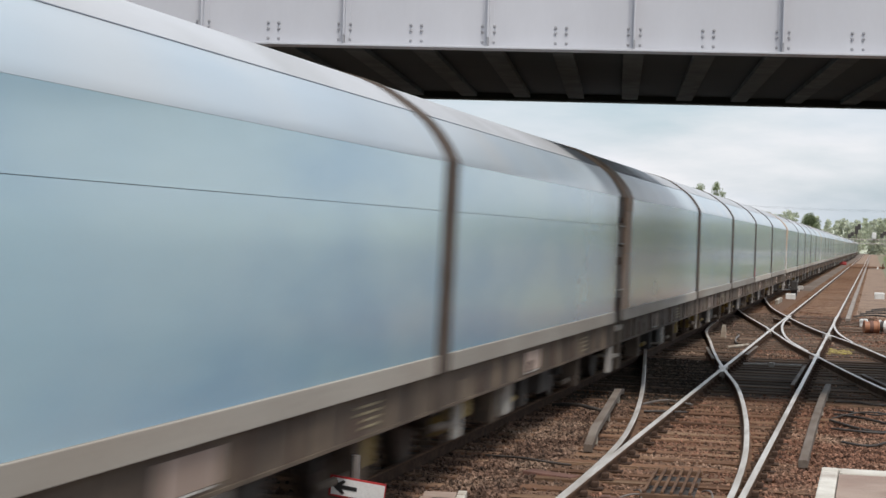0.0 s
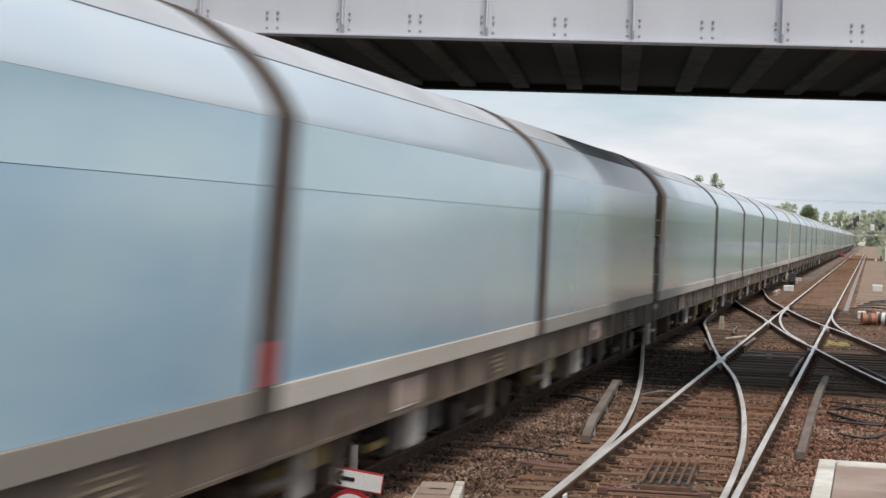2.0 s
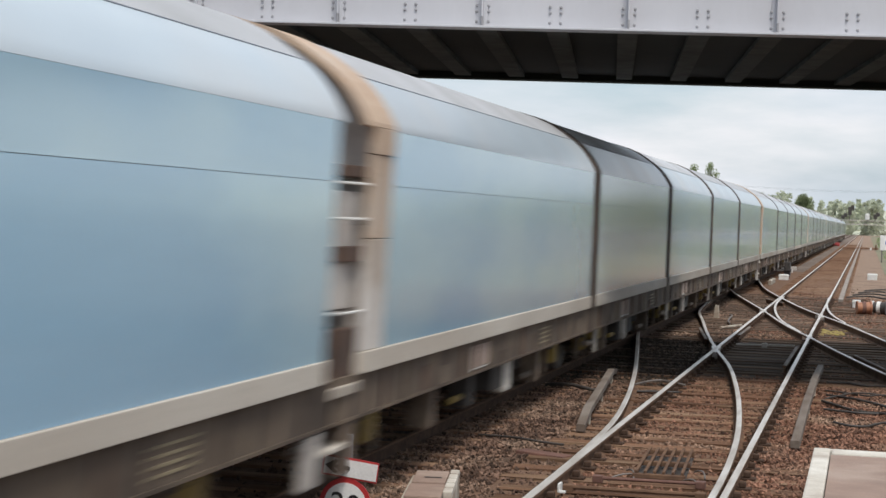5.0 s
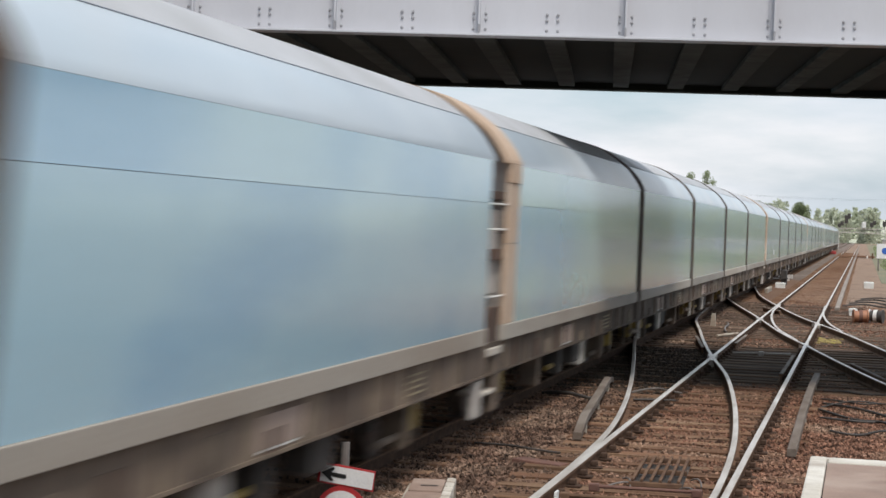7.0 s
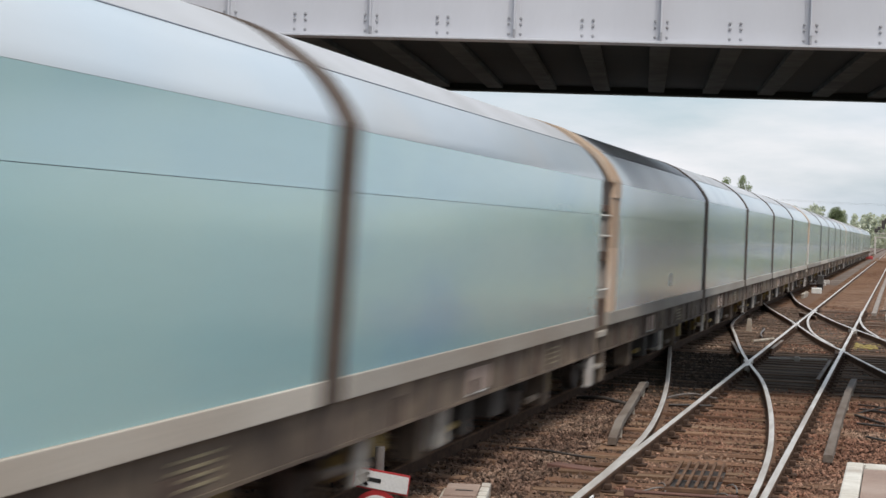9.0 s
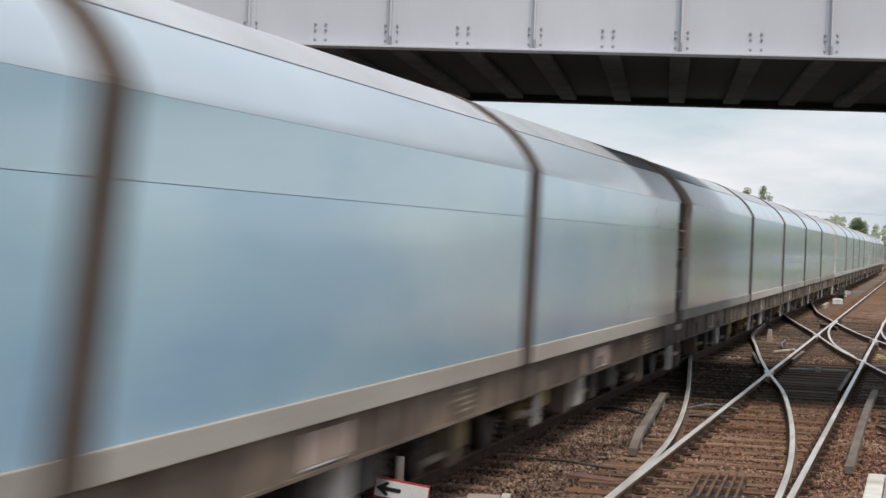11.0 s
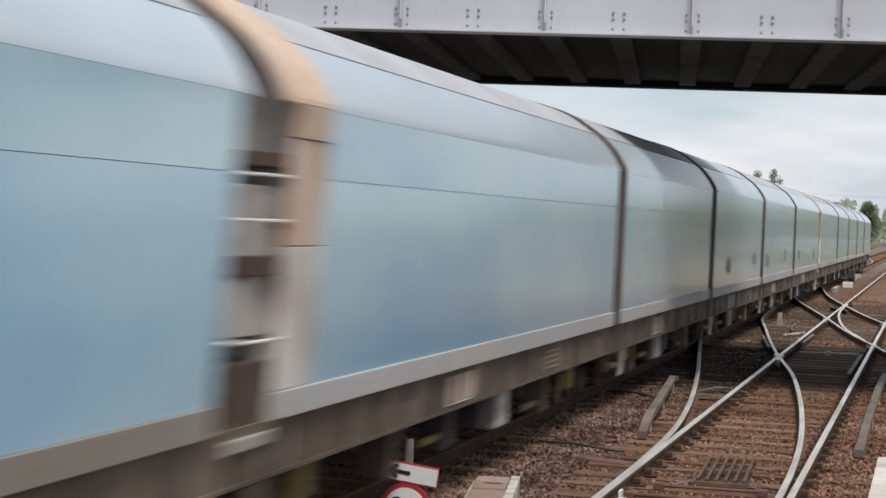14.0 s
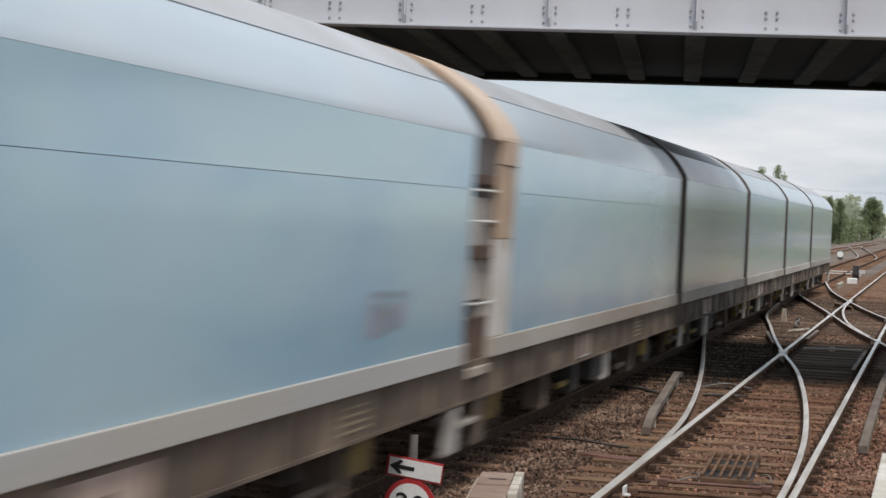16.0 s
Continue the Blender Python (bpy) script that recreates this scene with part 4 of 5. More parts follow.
def build_grate():
    root = thing("track_grate", "rusty steel bar grate between the rails", "grate", at=(-1.80, 17.10, 0.03), turn=2.5)
    for y in (-0.9, -0.02, 0.86):
        bm = bmesh.new()
        box(bm, -0.24, 0.24, y - 0.04, y + 0.04, 0.03, 0.075, 0.008)
        part("cross_bar", bm, M["rail_side"], root)
    for j in range(6):
        bm = bmesh.new()
        x = -0.21 + j * 0.084
        box(bm, x - 0.014, x + 0.014, -0.9, 0.9, 0.078, 0.10, 0.004)
        part("bar", bm, M["rail_side"], root)
    bm = bmesh.new()
    box(bm, -0.23, 0.23, -0.88, 0.88, 0.0, 0.006)
    part("tray", bm, M["cable"], root)


def build_rods():
    for x0, x1, y, r, mat, lab in ((-2.24, -1.36, 15.75, 0.016, "pink_rust", "pinkish rusty point rod across the sleepers"),
                                   (-2.4, -1.3, 15.1, 0.02, "rail_side", "rusty brown point rod across the sleepers")):
        bm = bmesh.new()
        rod(bm, (x0, y, 0.10), (x1, y + 0.05, 0.10), r, 8)
        box(bm, x1 - 0.03, x1 + 0.06, y - 0.02, y + 0.10, 0.06, 0.125, 0.01)
        box(bm, x0 - 0.06, x0 + 0.03, y - 0.05, y + 0.05, 0.06, 0.125, 0.01)
        solid("point_rod", bm, M[mat], lab, "point rod")
    bm = bmesh.new()
    box(bm, -2.46, -2.44, 14.80, 14.95, 0.09, 0.165, 0.005)
    box(bm, -2.44, -2.39, 14.78, 14.83, 0.09, 0.11, 0.005)
    solid("rail_bracket", bm, M["white"], "small white bracket bolted to the rail", "bracket")
    bm = bmesh.new()
    box(bm, -0.27, 0.27, -0.11, 0.11, -0.05, 0.05, 0.012)
    bmesh.ops.transform(bm, verts=bm.verts, matrix=pose(-3.07, 17.58, 0.0, 0, 2, -18))
    solid("timber_end", bm, M["pink_rust"], "reddish timber end sticking out of the ballast", "timber")
    # thin wires round the grate
    for k, (x0, y0, x1, y1) in enumerate(((-2.12, 16.7, -1.98, 16.1), (-2.2, 16.1, -1.95, 16.25), (-1.50, 16.9, -1.36, 16.4), (-1.56, 16.2, -1.38, 15.95))):
        tube("cable", [(x0, y0, 0.05), ((x0 + x1) / 2 + 0.05, (y0 + y1) / 2, 0.13), (x1, y1, 0.06)], 0.009, M["post"], "thin grey cable beside the grate", "cable")


def tube(name, pts, r, mat, label, category):
    cu = bpy.data.curves.new(name, "CURVE")
    cu.dimensions, cu.bevel_depth, cu.bevel_resolution, cu.resolution_u = "3D", r, 1, 6
    sp = cu.splines.new("NURBS")
    sp.points.add(len(pts) - 1)
    for p, co in zip(sp.points, pts):
        p.co = (*co, 1)
    sp.use_endpoint_u, sp.order_u = True, 3
    tmp = new(name, cu)
    me = bpy.data.meshes.new_from_object(tmp.evaluated_get(bpy.context.evaluated_depsgraph_get()))
    bpy.data.objects.remove(tmp)
    me.materials.clear()
    me.materials.append(mat)
    return tagged(new(name, me), label, category, "cables")


def build_cables():
    rnd = random.Random(4)
    for x0, y0, x1, y1 in ((-0.50, 26.5, 0.9, 25.0), (-0.48, 25.2, 1.0, 26.6), (-0.50, 24.4, 0.9, 22.0), (-0.45, 23.2, 1.1, 23.6), (-0.50, 27.6, 0.8, 27.2), (-0.46, 25.9, 1.1, 22.9), (-0.3, 21.6, 1.2, 22.4)):
        pts = []
        for j in range(6):
            f = j / 5
            pts.append((x0 + (x1 - x0) * f, y0 + (y1 - y0) * f + rnd.uniform(-0.35, 0.35), 0.04 + rnd.uniform(0, 0.04)))
        tube("cable", pts, rnd.uniform(0.012, 0.02), M["cable"], "black cable lying on the ballast", "cable")
    tube("cable", [(-0.50, 12.6, 0.03), (-0.56, 12.9, 0.16), (-0.58, 13.5, 0.22), (-0.50, 14.1, 0.14), (-0.44, 14.3, 0.03)], 0.022, M["cable"], "looped black cable at the platform end", "cable")
    tube("cable", [(-4.33, 24.75, 0.05), (-4.0, 24.6, 0.10), (-3.7, 24.4, 0.06), (-3.5, 24.35, 0.03)], 0.028, M["cable"], "black cable lying on the ballast", "cable")
    tube("cable", [(-3.10, 25.0, 0.10), (-2.9, 25.7, 0.13), (-2.6, 25.4, 0.12), (-2.42, 25.3, 0.10)], 0.016, M["post"], "thin grey cable between the rails", "cable")
    tube("cable", [(-2.95, 24.0, 0.10), (-2.6, 24.05, 0.11), (-2.40, 24.2, 0.10)], 0.016, M["cable"], "black cable lying on the ballast", "cable")
    tube("cable", [(-4.0, 18.75, 0.04), (-3.6, 18.62, 0.06), (-3.3, 18.42, 0.05), (-3.0, 18.36, 0.04)], 0.014, M["cable"], "black cable lying on the ballast", "cable")
    for k in range(4):
        x, y = 0.1 + 0.2 * k, 62.0 + 2.5 * k
        tube("cable", [(x - 0.7, y, 0.04), (x, y + 0.7, 0.12), (x + 0.6, y - 0.6, 0.05), (x + 1.6, y - 1.5, 0.05)], 0.03, M["cable"], "black cable lying on the ballast", "cable")
    tube("cable", [(-3.35, 46.2, 0.06), (-3.2, 45.5, 0.10), (-3.16, 42.6, 0.12), (-3.05, 42.2, 0.06)], 0.022, M["post"], "thin grey cable between the rails", "cable")


def build_clutter():
    bm = bmesh.new()
    geo = bmesh.ops.create_cone(bm, cap_ends=True, segments=4, radius1=0.095, radius2=0.06, depth=0.38)
    bmesh.ops.transform(bm, verts=geo["verts"], matrix=pose(-3.59, 45.0, 0.17, 0, 2, 40))
    solid("concrete_marker", bm, M["concrete"], "pale tapered concrete marker on the ballast", "marker post")
    bm = bmesh.new()
    rod(bm, (-3.14, 40.55, 0.05), (-2.76, 41.75, 0.06), 0.035, 8)
    solid("steel_rod", bm, M["concrete"], "pale steel rod dropped between the rails", "rod")
    # two cable drums and pale boxes beside the crossing
    for x, y, turn, mats, lab in ((0.0, 50.7, 12, ("orange", "orange", "orange"), "dirty orange cable drum lying on the ballast"),
                                  (0.43, 51.2, -14, ("cable", "white", "cable"), "black and white cable drum lying on the ballast")):
        root = thing("cable_drum", lab, "cable drum", "cable drums", at=(x, y, 0.0), turn=turn)
        for name, x0, x1, r, r2, m in (("core", -0.17, 0.16, 0.15, 0.17, mats[0]), ("flange", -0.20, -0.172, 0.19, 0.19, mats[1]), ("flange", 0.165, 0.20, 0.20, 0.20, mats[2])):
            bm = bmesh.new()
            rod(bm, (x0, 0, 0.2), (x1, 0, 0.2), r, 20, r2)
            part(name, bm, M[m], root)
        bm = bmesh.new()
        rod(bm, (-0.06, 0, 0.2), (0.04, 0, 0.2), 0.178, 20)
        part("band", bm, M["white" if mats[0] == "cable" else "pink_rust"], root)
    for x, y, w, d, h, m, lab in ((-0.22, 55.0, 0.24, 0.4, 0.24, "white", "white plastic box beside the track"),
                                  (0.55, 54.2, 0.3, 0.4, 0.16, "concrete", "pale concrete block on the ballast"), (0.33, 85.5, 0.45, 0.7, 0.30, "white", "white plastic box beside the track"),
                                  (-3.52, 80.5, 0.42, 0.6, 0.24, "white", "white point machine cover beside the track"), (-3.72, 74.2, 0.12, 3.4, 0.20, "concrete", "pale concrete block on the ballast"),):
        bm = bmesh.new()
        box(bm, x - w / 2, x + w / 2, y - d / 2, y + d / 2, -0.01, h, 0.03)
        box(bm, x - w / 2 - 0.015, x + w / 2 + 0.015, y - d / 2 - 0.015, y + d / 2 + 0.015, h * 0.72, h * 0.80, 0.005)
        solid("lineside_box", bm, M[m], lab, "lineside box", "lineside boxes")
    bm = bmesh.new()
    box(bm, -4.25, -3.35, 235.2, 236.4, 0.0, 0.42, 0.08)
    box(bm, -4.0, -3.6, 235.0, 235.2, 0.1, 0.5, 0.05)
    solid("red_cover", bm, M["red"], "bright red cover on the ballast", "cover")
    root = thing("ground_signal", "small dark ground signal with a white disc", "ground signal", at=(-7.15, 141, 0.0))
    bm = bmesh.new()
    box(bm, -0.18, 0.18, 0, 0.3, -0.02, 0.75, 0.04)
    part("case", bm, M["cable"], root)
    bm = bmesh.new()
    flat_disc(bm, 0, -0.03, 0.42, 0.24, 0.02)
    part("disc", bm, M["white"], root, "white signal disc")
    for y in (92.0, 97.0):
        bm = bmesh.new()
        rod(bm, (-6.6, y, 0.10), (-3.9, y + 1.5, 0.10), 0.04, 8)
        box(bm, -3.95, -3.65, y + 1.3, y + 1.8, -0.01, 0.20, 0.02)
        solid("point_rod", bm, M["end_grey"], "pale point rod beside the switch", "point rod")
    bm = bmesh.new()
    box(bm, -3.74, -3.46, 85.6, 86.3, -0.01, 0.70, 0.04)
    box(bm, -3.78, -3.42, 85.5, 86.4, 0.28, 0.34, 0.01)
    solid("point_machine", bm, M["cable"], "dark upright point machine beside the switch", "point machine")
    rnd = random.Random(8)
    bm = bmesh.new()
    for k in range(60):
        x, y, r = rnd.gauss(-0.67, 0.13), rnd.gauss(41.0, 0.55), rnd.uniform(0.03, 0.075)
        geo = bmesh.ops.create_icosphere(bm, subdivisions=1, radius=r)
        bmesh.ops.transform(bm, verts=geo["verts"], matrix=pose(x, y, 0.02, 0, 0, rnd.uniform(0, 90)) @ Matrix.Diagonal((1.2, 1.0, 0.6, 1)))
    solid("lichen_stones", bm, M["lichen"], "ballast stones covered in yellow lichen", "stones", kind="stuff")
    # boarded foot crossing with a post
    root = thing("foot_crossing", "brown timber boards laid across the rails", "foot crossing", at=(0, 205, 0))
    for j in range(5):
        bm = bmesh.new()
        box(bm, -2.6, 1.3, -2.0 + j * 0.8, -1.25 + j * 0.8, 0.10, 0.26, 0.02)
        part("board", bm, M["sleeper"], root)
    for x in (1.05, 0.5):
        bm = bmesh.new()
        box(bm, x - 0.08, x + 0.08, -2.4, -2.2, -0.02, 0.30 if x < 1 else 0.62, 0.02)
        part("post", bm, M["sleeper"] if x > 1 else M["white"], root)
    # white board with a blue mark on two legs
    root = thing("notice_board", "white notice board with a round blue mark", "notice board", at=(1.50, 130, 0.0))
    bm = bmesh.new()
    box(bm, -0.55, 0.75, 0, 0.06, 0.90, 1.95, 0.02)
    part("board", bm, M["sign_white"], root)
    bm = bmesh.new()
    flat_disc(bm, 0.05, -0.012, 1.45, 0.24, 0.01)
    part("mark", bm, M["blue_mark"], root, "round blue mark")
    for x in (-0.4, 0.6):
        bm = bmesh.new()
        rod(bm, (x, 0.08, -0.2), (x, 0.08, 0.95), 0.05)
        part("leg", bm, M["post"], root)


def build_gantry():
    root = thing("signal_gantry", "grey lattice signal gantry with dark signal heads", "signal gantry", at=(0, 330, 0))
    for z in (3.0, 3.75):
        bm = bmesh.new()
        box(bm, -4.6, 14.0, -0.12, 0.12, z, z + 0.14, 0.02)
        part("chord", bm, M["end_grey"], root)
    bm = bmesh.new()
    for j in range(18):
        x = -4.5 + j * 1.0
        rod(bm, (x, 0, 3.1), (x + 0.5, 0, 3.8), 0.04, 5)
        rod(bm, (x + 0.5, 0, 3.8), (x + 1.0, 0, 3.1), 0.04, 5)
    part("lattice", bm, M["end_grey"], root)
    for x in (-4.4, 13.8):
        bm = bmesh.new()
        box(bm, x - 0.15, x + 0.15, -0.15, 0.15, -0.25, 3.0, 0.03)
        part("leg", bm, M["end_grey"], root)
    for x, h in ((-4.3, 0.7), (-3.1, 2.2), (1.4, 1.0), (3.6, 1.3)):
        bm = bmesh.new()
        rod(bm, (x, 0, 3.85), (x, 0, 3.9 + h), 0.07, 8)
        part("signal_post", bm, M["post"], root)
        bm = bmesh.new()
        box(bm, x - 0.32, x + 0.32, -0.3, 0.1, 3.7 + h * 0.45, 4.0 + h, 0.08)
        box(bm, x + 0.15, x + 0.75, -0.35, 0.0, 3.8 + h * 0.8, 4.35 + h, 0.1)
        part("signal_head", bm, M["cable"], root, "dark signal head")
    bm = bmesh.new()
    box(bm, -0.4, 0.4, -0.4, 0.2, 3.9, 5.1, 0.2)
    part("equipment_case", bm, M["white"], root, "white equipment case")
    # low pale huts and fence beyond
    for x, y, w, h in ((6.0, 345, 5.0, 2.2), (-16.2, 380, 1.3, 1.2)):
        r2 = thing("lineside_hut", "small pale lineside hut", "hut", "lineside huts", at=(x, y, -0.2))
        bm = bmesh.new()
        box(bm, -w / 2, w / 2, 0, 2, 0, h, 0.03)
        part("wall", bm, M["end_grey"], r2)
        bm = bmesh.new()
        box(bm, -w / 2 - 0.15, w / 2 + 0.15, -0.15, 2.15, h, h + 0.15, 0.02)
        part("roof", bm, M["white"], r2)


def build_wires():
    root = thing("telegraph_line", "thin wires strung between two wooden poles", "telegraph line", at=(0, 300, 0))
    for x in (-30.0, 22.0):
        bm = bmesh.new()
        rod(bm, (x, 0, -0.25), (x, 0, 9.6), 0.14, 8, 0.10)
        box(bm, x - 0.06, x + 0.06, -0.7, 0.7, 9.1, 9.22)
        part("pole", bm, M["bark"], root)
    for y, sag in ((-0.6, 0.7), (0.6, 0.9)):
        bm = bmesh.new()
        sweep(bm, [(-0.007, -0.007), (0.007, -0.007), (0.007, 0.007), (-0.007, 0.007)],
              [(-30.0 + 52.0 * j / 12, y, 9.2 - sag * 4 * (j / 12) * (1 - j / 12)) for j in range(13)])
        part("wire", bm, M["cable"], root)


build_wires()
build_cable_box()
build_grate()
build_rods()
build_cables()
build_clutter()
build_gantry()

# ---- trees ----


def leaf_cloud(rng, centres, radii, count, size):
    """Small bent leaf sprays scattered over a set of clumps."""
    c = np.asarray(centres, float)
    r = np.asarray(radii, float)
    pick = rng.integers(0, len(c), count)
    d = rng.normal(size=(count, 3))
    d /= np.linalg.norm(d, axis=1)[:, None]
    p = c[pick] + d * (r[pick] * (rng.random(count) ** 0.45))[:, None]
    u = rng.normal(size=(count, 3))
    u /= np.linalg.norm(u, axis=1)[:, None]
    w = np.cross(u, rng.normal(size=(count, 3)))
    w /= np.linalg.norm(w, axis=1)[:, None]
    s = (size * (0.6 + 0.8 * rng.random(count)))[:, None]
    v = np.stack([p - u * s, p + w * s * 0.6, p + u * s, p - w * s * 0.6], axis=1).reshape(-1, 3)
    f = np.arange(count * 4).reshape(-1, 4)
    return v.tolist(), f.tolist()


def build_tree(x, y, height, width, leaf, label, seed, conifer=False, count=1500, base=-0.25):
    rng = np.random.default_rng(seed)
    root = thing("tree", label, "tree", "lineside trees", at=(x, y, base))
    bm = bmesh.new()
    rod(bm, (0, 0, 0), (0.1, 0.0, height * 0.55), width * 0.045, 8, width * 0.028)
    rod(bm, (0.1, 0, height * 0.53), (0.05, 0.1, height * 0.93), width * 0.028, 8, width * 0.006)
    centres, radii = [], []
    n = 16
    for k in range(n):
        a = 2.4 * k + rng.uniform(-0.4, 0.4)
        f = (k + 0.5) / n
        z = height * (0.22 + 0.72 * f)
        if conifer:
            reach = width * 0.5 * (1.05 - f) * rng.uniform(0.7, 1.1)
        else:
            reach = width * 0.5 * math.sin(math.pi * (0.18 + 0.75 * f)) * rng.uniform(0.45, 0.95)
        tip = (math.cos(a) * reach, math.sin(a) * reach, z)
        rod(bm, (0.05, 0, z - 0.12 * height), tip, width * 0.014, 5, width * 0.004)
        centres.append(tip)
        radii.append(width * rng.uniform(0.12, 0.22) * (1.1 - 0.45 * f if conifer else 1.0))
        centres.append((tip[0] * 0.45, tip[1] * 0.45, z + height * 0.03))
        radii.append(width * rng.uniform(0.12, 0.20) * (1.1 - 0.5 * f if conifer else 1.0))
    part("trunk", bm, M["bark"], root)
    v, f = leaf_cloud(rng, centres, radii, int(count * 1.7), width * 0.026)
    ob = new("crown", raw_mesh("crown", v, f, leaf))
    ob.parent = root


def build_trees():
    build_tree(-19.0, 200, 9.3, 2.9, M["leaf_mid"], "narrow light green tree rising behind the train", 1, False, 2600)
    build_tree(-17.2, 200, 9.7, 2.7, M["leaf_mid"], "narrow light green tree rising behind the train", 2, False, 2600)
    build_tree(-20.9, 204, 8.8, 3.0, M["leaf_mid"], "narrow light green tree rising behind the train", 3, False, 2400)
    build_tree(-14.4, 420, 9.8, 6.4, M["leaf_dark"], "rounded dark green tree", 4, False, 4200)
    for k, (x, y, h, w) in enumerate(((-17.2, 300, 8.0, 3.0), (-15.6, 302, 7.6, 3.2), (-18.8, 304, 7.8, 3.2), (-20.8, 300, 8.4, 3.4))):
        build_tree(x, y, h, w, M["leaf_dark"], "dense dark green tree beside the line", 20 + k, False, 3400)
    # a dark tree beside the verge, mirrored in the wagons
    build_tree(10.6, 150, 7.2, 5.2, M["leaf_dark"], "dense dark green tree beside the verge", 31, False, 3600)
    rng = np.random.default_rng(7)
    for k in range(10):
        x = -13.5 - k * 2.4 + rng.uniform(-1, 1)
        build_tree(x - 2.0, 420 + 5 * k, rng.uniform(7.0, 10.0), rng.uniform(3.5, 5.5), M["leaf_haze"] if k % 3 else M["leaf_mid"], "leafy green tree beside the line", 40 + k, False, 2600)
    for k in range(7):
        build_tree(-27 - k * 5.5, 330 + 12 * k, rng.uniform(6.5, 8.5), rng.uniform(3.5, 5.0), M["leaf_mid"], "leafy green tree beside the line", 60 + k, False, 2000)
    # low wooded ridge far behind
    centres, radii = [], []
    for k in range(520):
        x = rng.uniform(-170, 150)
        y = 600 + rng.uniform(0, 90)
        h = (9.6 if x < 4 else 7.4) + 3.2 * noise.noise((x * 0.03, 0, 3)) + rng.uniform(-0.6, 2.2) + (y - 600) * 0.02
        if rng.random() < 0.18:
            h += 1.8
        for z in np.arange(0.5, h, 1.7):
            centres.append((x + rng.uniform(-0.7, 0.7), y, z))
            radii.append(rng.uniform(1.1, 2.2) * (1.15 - 0.5 * z / h))
    bm = bmesh.new()
    crest = [(x, 9.6 + 3.2 * noise.noise((x * 0.012, 2.0, 1.0))) for x in range(-420, 421, 12)]
    low = [bm.verts.new((x, 640, -0.3)) for x, h in crest]
    top = [bm.verts.new((x, 740, h)) for x, h in crest]
    back = [bm.verts.new((x, 900, -0.3)) for x, h in crest]
    for k in range(len(crest) - 1):
        bm.faces.new((low[k], low[k + 1], top[k + 1], top[k]))
        bm.faces.new((top[k], top[k + 1], back[k + 1], back[k]))
    solid("hill", bm, M["hill"], "low wooded hill on the skyline, paled by painted haze", "hill", kind="structure", smooth=True)
    v, f = leaf_cloud(rng, centres, radii, 130000, 0.6)
    tagged(new("far_wood", raw_mesh("far_wood", v, f, M["leaf_haze"])), "green wooded ridge in the distance, haze painted into its colour", "wood", kind="stuff")
    # thick undergrowth below the trees beyond the tracks
    centres, radii = [], []
    for k in range(330):
        x = rng.uniform(-34, -14.8)
        y = rng.uniform(288, 430)
        for z in np.arange(0.2, rng.uniform(1.2, 4.6), 0.9):
            centres.append((x + rng.uniform(-0.6, 0.6), y, z))
            radii.append(rng.uniform(0.7, 1.3))
    v, f = leaf_cloud(rng, centres, radii, 30000, 0.28)
    tagged(new("undergrowth", raw_mesh("undergrowth", v, f, M["leaf_dark"])), "dense green undergrowth beside the line", "bushes", kind="stuff")
    # bushes and grass verge on the platform side
    centres, radii = [], []
    for k in range(90):
        centres.append((rng.uniform(1.7, 9.0), rng.uniform(115, 330), rng.uniform(0.0, 0.5)))
        radii.append(rng.uniform(0.25, 0.8))
    v, f = leaf_cloud(rng, centres, radii, 7000, 0.10)
    tagged(new("verge_weeds", raw_mesh("verge_weeds", v, f, M["leaf_mid"])), "green weeds on the verge", "weeds", kind="stuff")


build_trees()
bm = bmesh.new()
box(bm, 1.0, 8.5, 95, 560, -0.2, 0.02)
box(bm, 2.6, 8.5, 58, 94.99, -0.2, 0.018)
solid("verge", bm, M["grass"], "grassy verge beside the ballast", "verge", kind="structure")

# ---- sleepers and loose ballast ----


def sleeper_mesh(name, length, mat, seed):
    rnd = random.Random(seed)
    bm = bmesh.new()
    box(bm, -length / 2, length / 2, -0.125, 0.125, -0.10, 0.03, 0.012)
    for v in bm.verts:
        v.co.z += rnd.uniform(-0.008, 0.006)
        v.co.y += rnd.uniform(-0.012, 0.012)
    return finish(bm, name, mat)


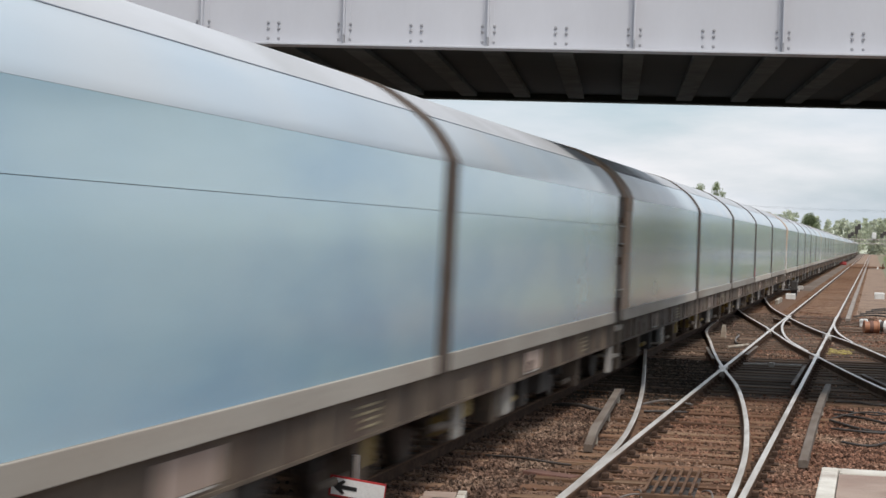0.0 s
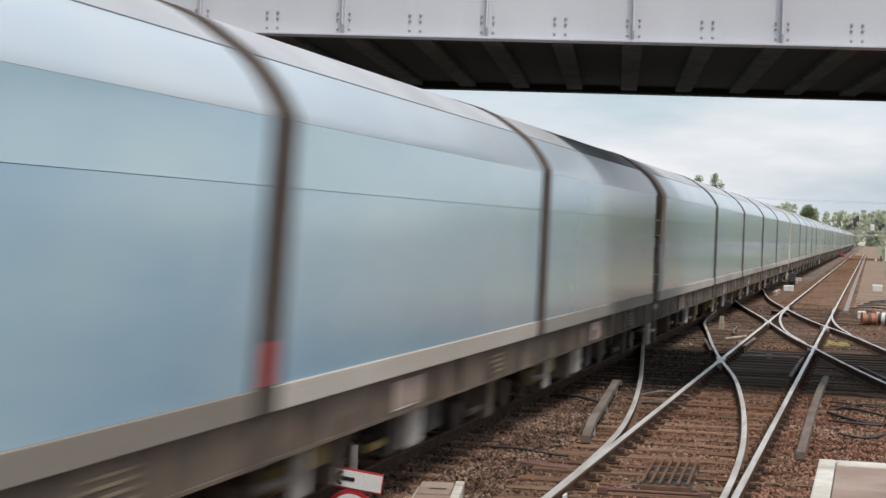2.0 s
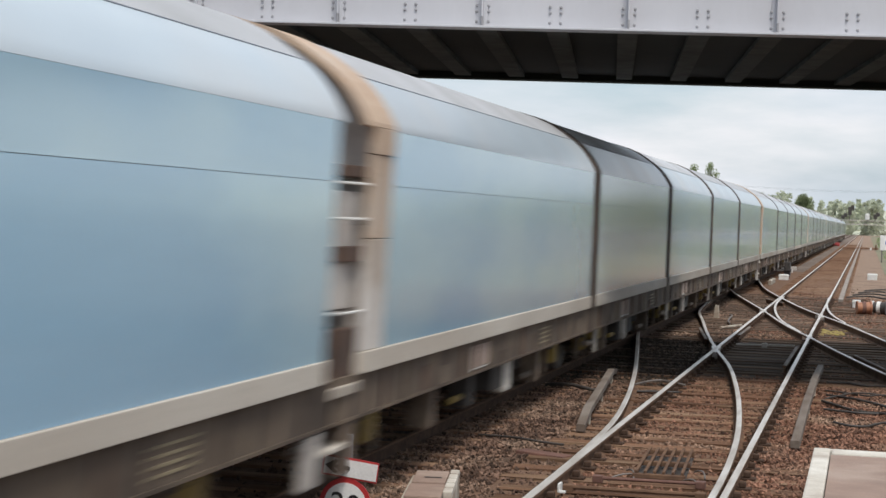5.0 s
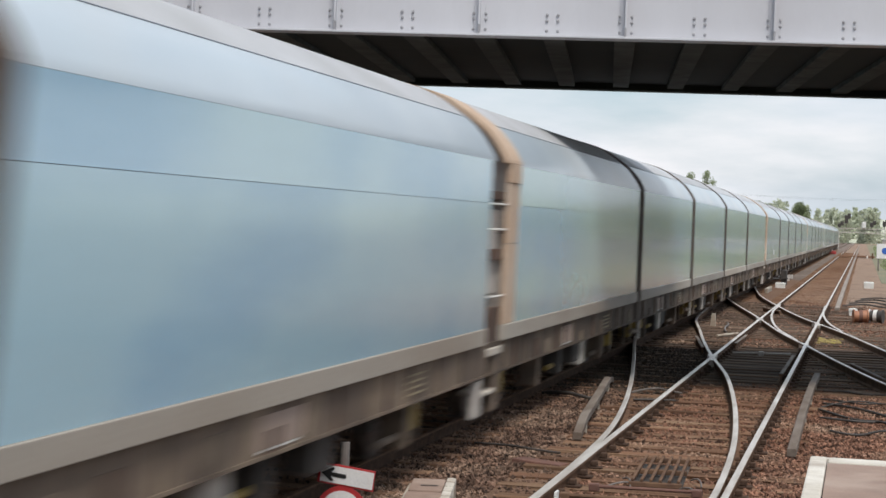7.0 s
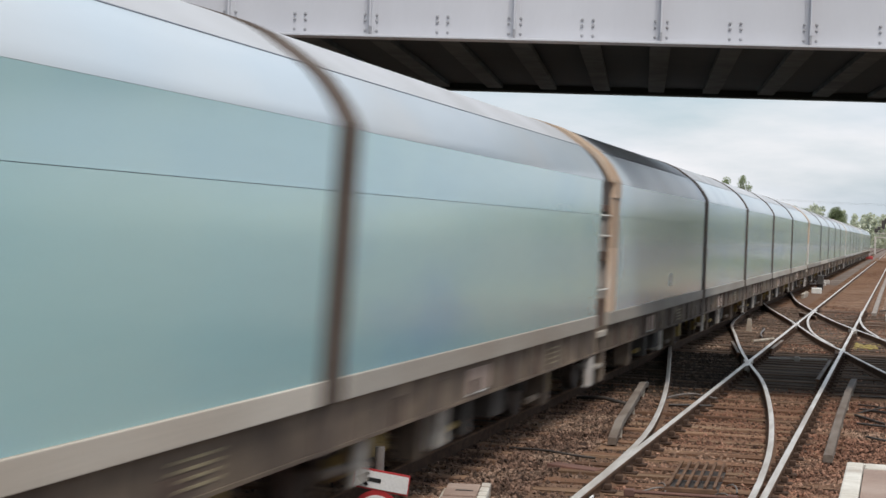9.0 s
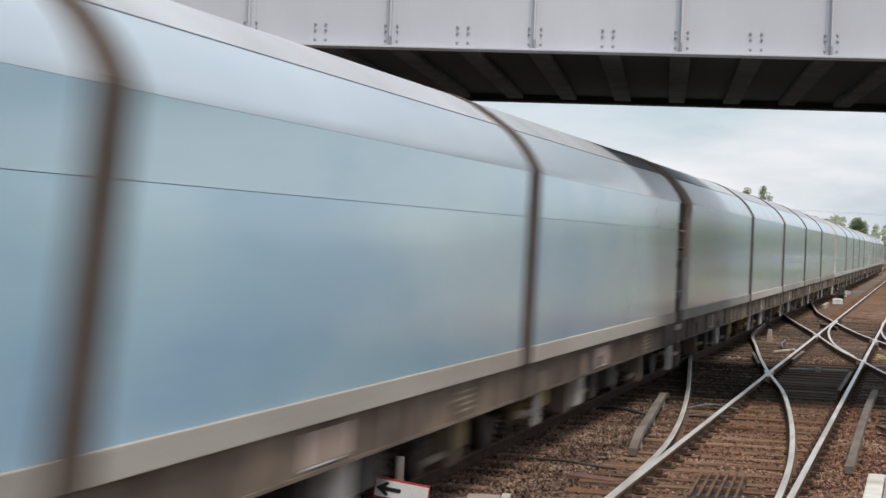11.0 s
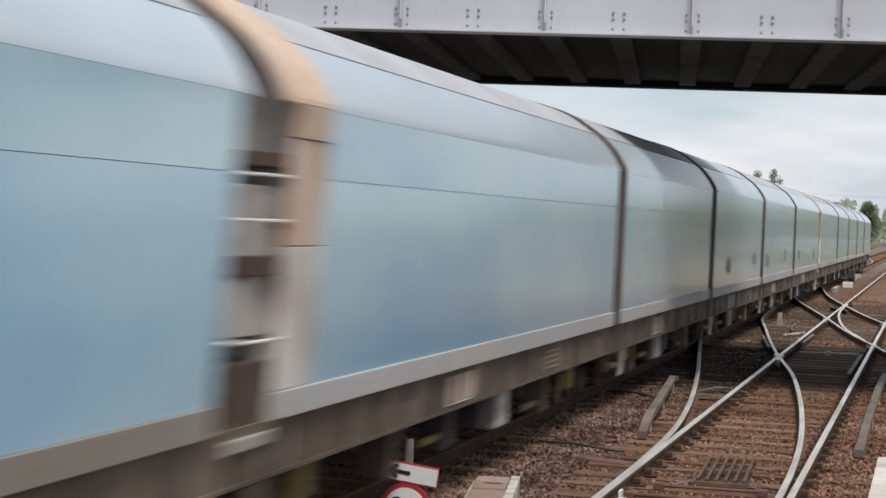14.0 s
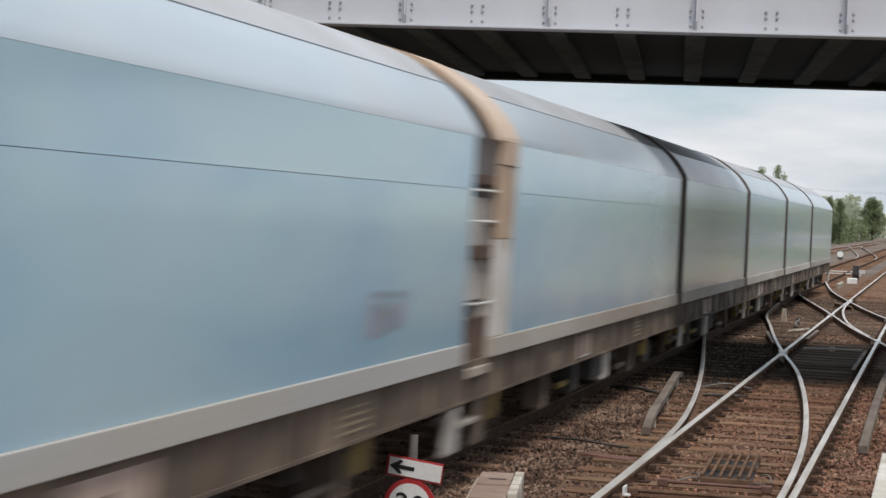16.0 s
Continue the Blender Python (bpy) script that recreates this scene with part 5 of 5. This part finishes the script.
def build_sleepers():
    rnd = random.Random(11)
    beds = {"near": thing("near_sleepers", "weathered brown timber sleepers under the near track", "sleepers", kind="structure")}
    pitch = 0.672
    meshes = {}
    y = 4.0
    i = 0
    while y < 63:
        if 16 < y < 25.8:
            x0, x1 = -3.15 - max(0, y - 20) * 0.10, -0.48
        elif 25.8 <= y < 62:
            x0, x1 = -6.4, -0.45 + (0 if y < 30 else 0.45)
        else:
            x0, x1 = -3.12, -0.52
        if 27.0 < y < 50:
            x1 = 0.9
        n = round((x1 - x0) * 4) / 4
        key = (n, i % 3, y > 27.8)
        if key not in meshes:
            meshes[key] = sleeper_mesh("sleeper", n, M["bearer"] if n > 3.8 and y > 27.8 else M["sleeper"], i)
        ob = new("sleeper", meshes[key])
        ob.parent = beds["near"]
        ob.matrix_basis = pose((x0 + x1) / 2 + rnd.uniform(-0.05, 0.05), y + rnd.uniform(-0.03, 0.03), rnd.uniform(-0.014, 0.006), 0, rnd.uniform(-0.4, 0.4), rnd.uniform(-1.1, 1.1))
        y += pitch
        i += 1
    # chairs that hold the near rails
    cm = bmesh.new()
    box(cm, -0.15, 0.15, -0.07, 0.07, 0.0, 0.022, 0.008)
    box(cm, -0.10, -0.035, -0.045, 0.045, 0.022, 0.075, 0.012)
    box(cm, 0.035, 0.10, -0.045, 0.045, 0.022, 0.075, 0.012)
    chair = finish(cm, "rail_chair", M["chair"])
    y = 4.0
    while y < 60:
        for s in (-1, 1):
            ob = new("rail_chair", chair)
            ob.parent = beds["near"]
            ob.matrix_basis = pose(NEAR_TRACK + s * GAUGE / 2, y, 0.028)
        y += pitch
    # the rest, joined
    v, f = [], []

    def lay(x0, x1, y, top=0.03):
        b = len(v)
        for zz in (-0.1, top):
            for xx, yy in ((x0, y - 0.125), (x1, y - 0.125), (x1, y + 0.125), (x0, y + 0.125)):
                v.append((xx, yy, zz + rnd.uniform(-0.005, 0.005)))
        for q in ((4, 5, 6, 7), (0, 1, 5, 4), (1, 2, 6, 5), (2, 3, 7, 6), (3, 0, 4, 7)):
            f.append(tuple(b + k for k in q))
    for cx, a, b in ((TRAIN_TRACK, -30.0, 25.5), (TRAIN_TRACK, 63.0, 300.0), (-10.4, -20.0, 300.0)):
        y = a
        while y < b:
            lay(cx - 1.3, cx + 1.3, y)
            y += pitch
    y = 63.0
    while y < 260:
        lay(NEAR_TRACK - 1.3, NEAR_TRACK + 1.3, y, 0.016)
        y += pitch
    # timbers of the diverging line
    y = 12.5
    while y < 27:
        f2 = (27 - y) / 14.5
        lay(0.2 + f2 * 4.4, 2.9 + f2 * 4.8, y)
        y += pitch
    me = raw_mesh("far_sleepers", v, f, M["sleeper"])
    tagged(new("far_sleepers", me), "timber sleepers of the further tracks", "sleepers", kind="stuff")


def build_stones():
    """Loose angular ballast, every stone its own small lump."""
    rng = np.random.default_rng(3)
    base = np.array([(1, 0, 0), (-1, 0, 0), (0, 1, 0), (0, -1, 0), (0, 0, 1), (0, 0, -1)], float)
    tri = np.array([(0, 2, 4), (2, 1, 4), (1, 3, 4), (3, 0, 4), (2, 0, 5), (1, 2, 5), (3, 1, 5), (0, 3, 5)])

    def field(x0, x1, y0, y1, density, size, z=0.0):
        n = int((x1 - x0) * (y1 - y0) * density)
        p = np.stack([rng.uniform(x0, x1, n), rng.uniform(y0, y1, n), np.full(n, z)], 1)
        p[:, 2] += rng.uniform(-0.01, 0.022, n)
        return p, size * rng.uniform(0.55, 1.25, n)
    clean = [field(-2.5, -1.12, 10, 28.5, 420, 0.024, -0.005), field(-2.5, -1.12, 37.5, 40.5, 260, 0.03, 0.0), field(-1.0, 0.9, 11.2, 27, 700, 0.027, 0.008), field(-1.0, 0.9, 27, 34, 60, 0.026, -0.01),
             field(-2.6, 0.9, 39, 62, 130, 0.034, -0.01), field(0.9, 3.0, 14, 45, 90, 0.036, 0.01),
             field(-2.7, 1.1, 53, 64, 34, 0.027, -0.002)]
    grimy = [field(-4.5, -3.2, 10, 26, 720, 0.027, 0.006), field(-3.2, -2.62, 10, 26, 480, 0.025, -0.012), field(-4.5, -2.62, 26, 36, 60, 0.026, -0.012), field(-4.5, -2.6, 37, 62, 130, 0.034, -0.005),
             field(-6.4, -4.5, 10, 40, 60, 0.034, 0.0), field(-2.7, 1.1, 53, 72, 9, 0.03, 0.0)]
    # dark stones over the bearers: oil, and bridge shade put into the colour
    oil_shade = [field(-4.4, -2.75, 25.8, 36, 260, 0.026, 0.016)]
    for sets, mat, label in ((oil_shade, M["oil_shade"], "ballast stones blackened for oil and for shade among the crossing timbers"), (clean, M["stone"], "loose brown ballast stones between the rails"), (grimy, M["stone_dirty"], "grimy dark ballast stones between the two tracks")):
        p = np.concatenate([s[0] for s in sets])
        r = np.concatenate([s[1] for s in sets])
        n = len(p)
        q = rng.normal(size=(n, 3, 3))
        q, _ = np.linalg.qr(q)
        shape = base[None] * rng.uniform(0.6, 1.3, (n, 6, 1)) * np.array([1.0, 1.0, 0.75])
        shape += rng.uniform(-0.25, 0.25, (n, 6, 3))
        v = p[:, None, :] + np.einsum("nij,nkj->nki", q, shape) * r[:, None, None]
        faces = (tri[None] + (np.arange(n) * 6)[:, None, None]).reshape(-1, 3)
        me = raw_mesh("ballast_stones", v.reshape(-1, 3).tolist(), faces.tolist(), mat)
        tagged(new("ballast_stones", me), label, "ballast", kind="stuff")


build_sleepers()
build_stones()
motions()
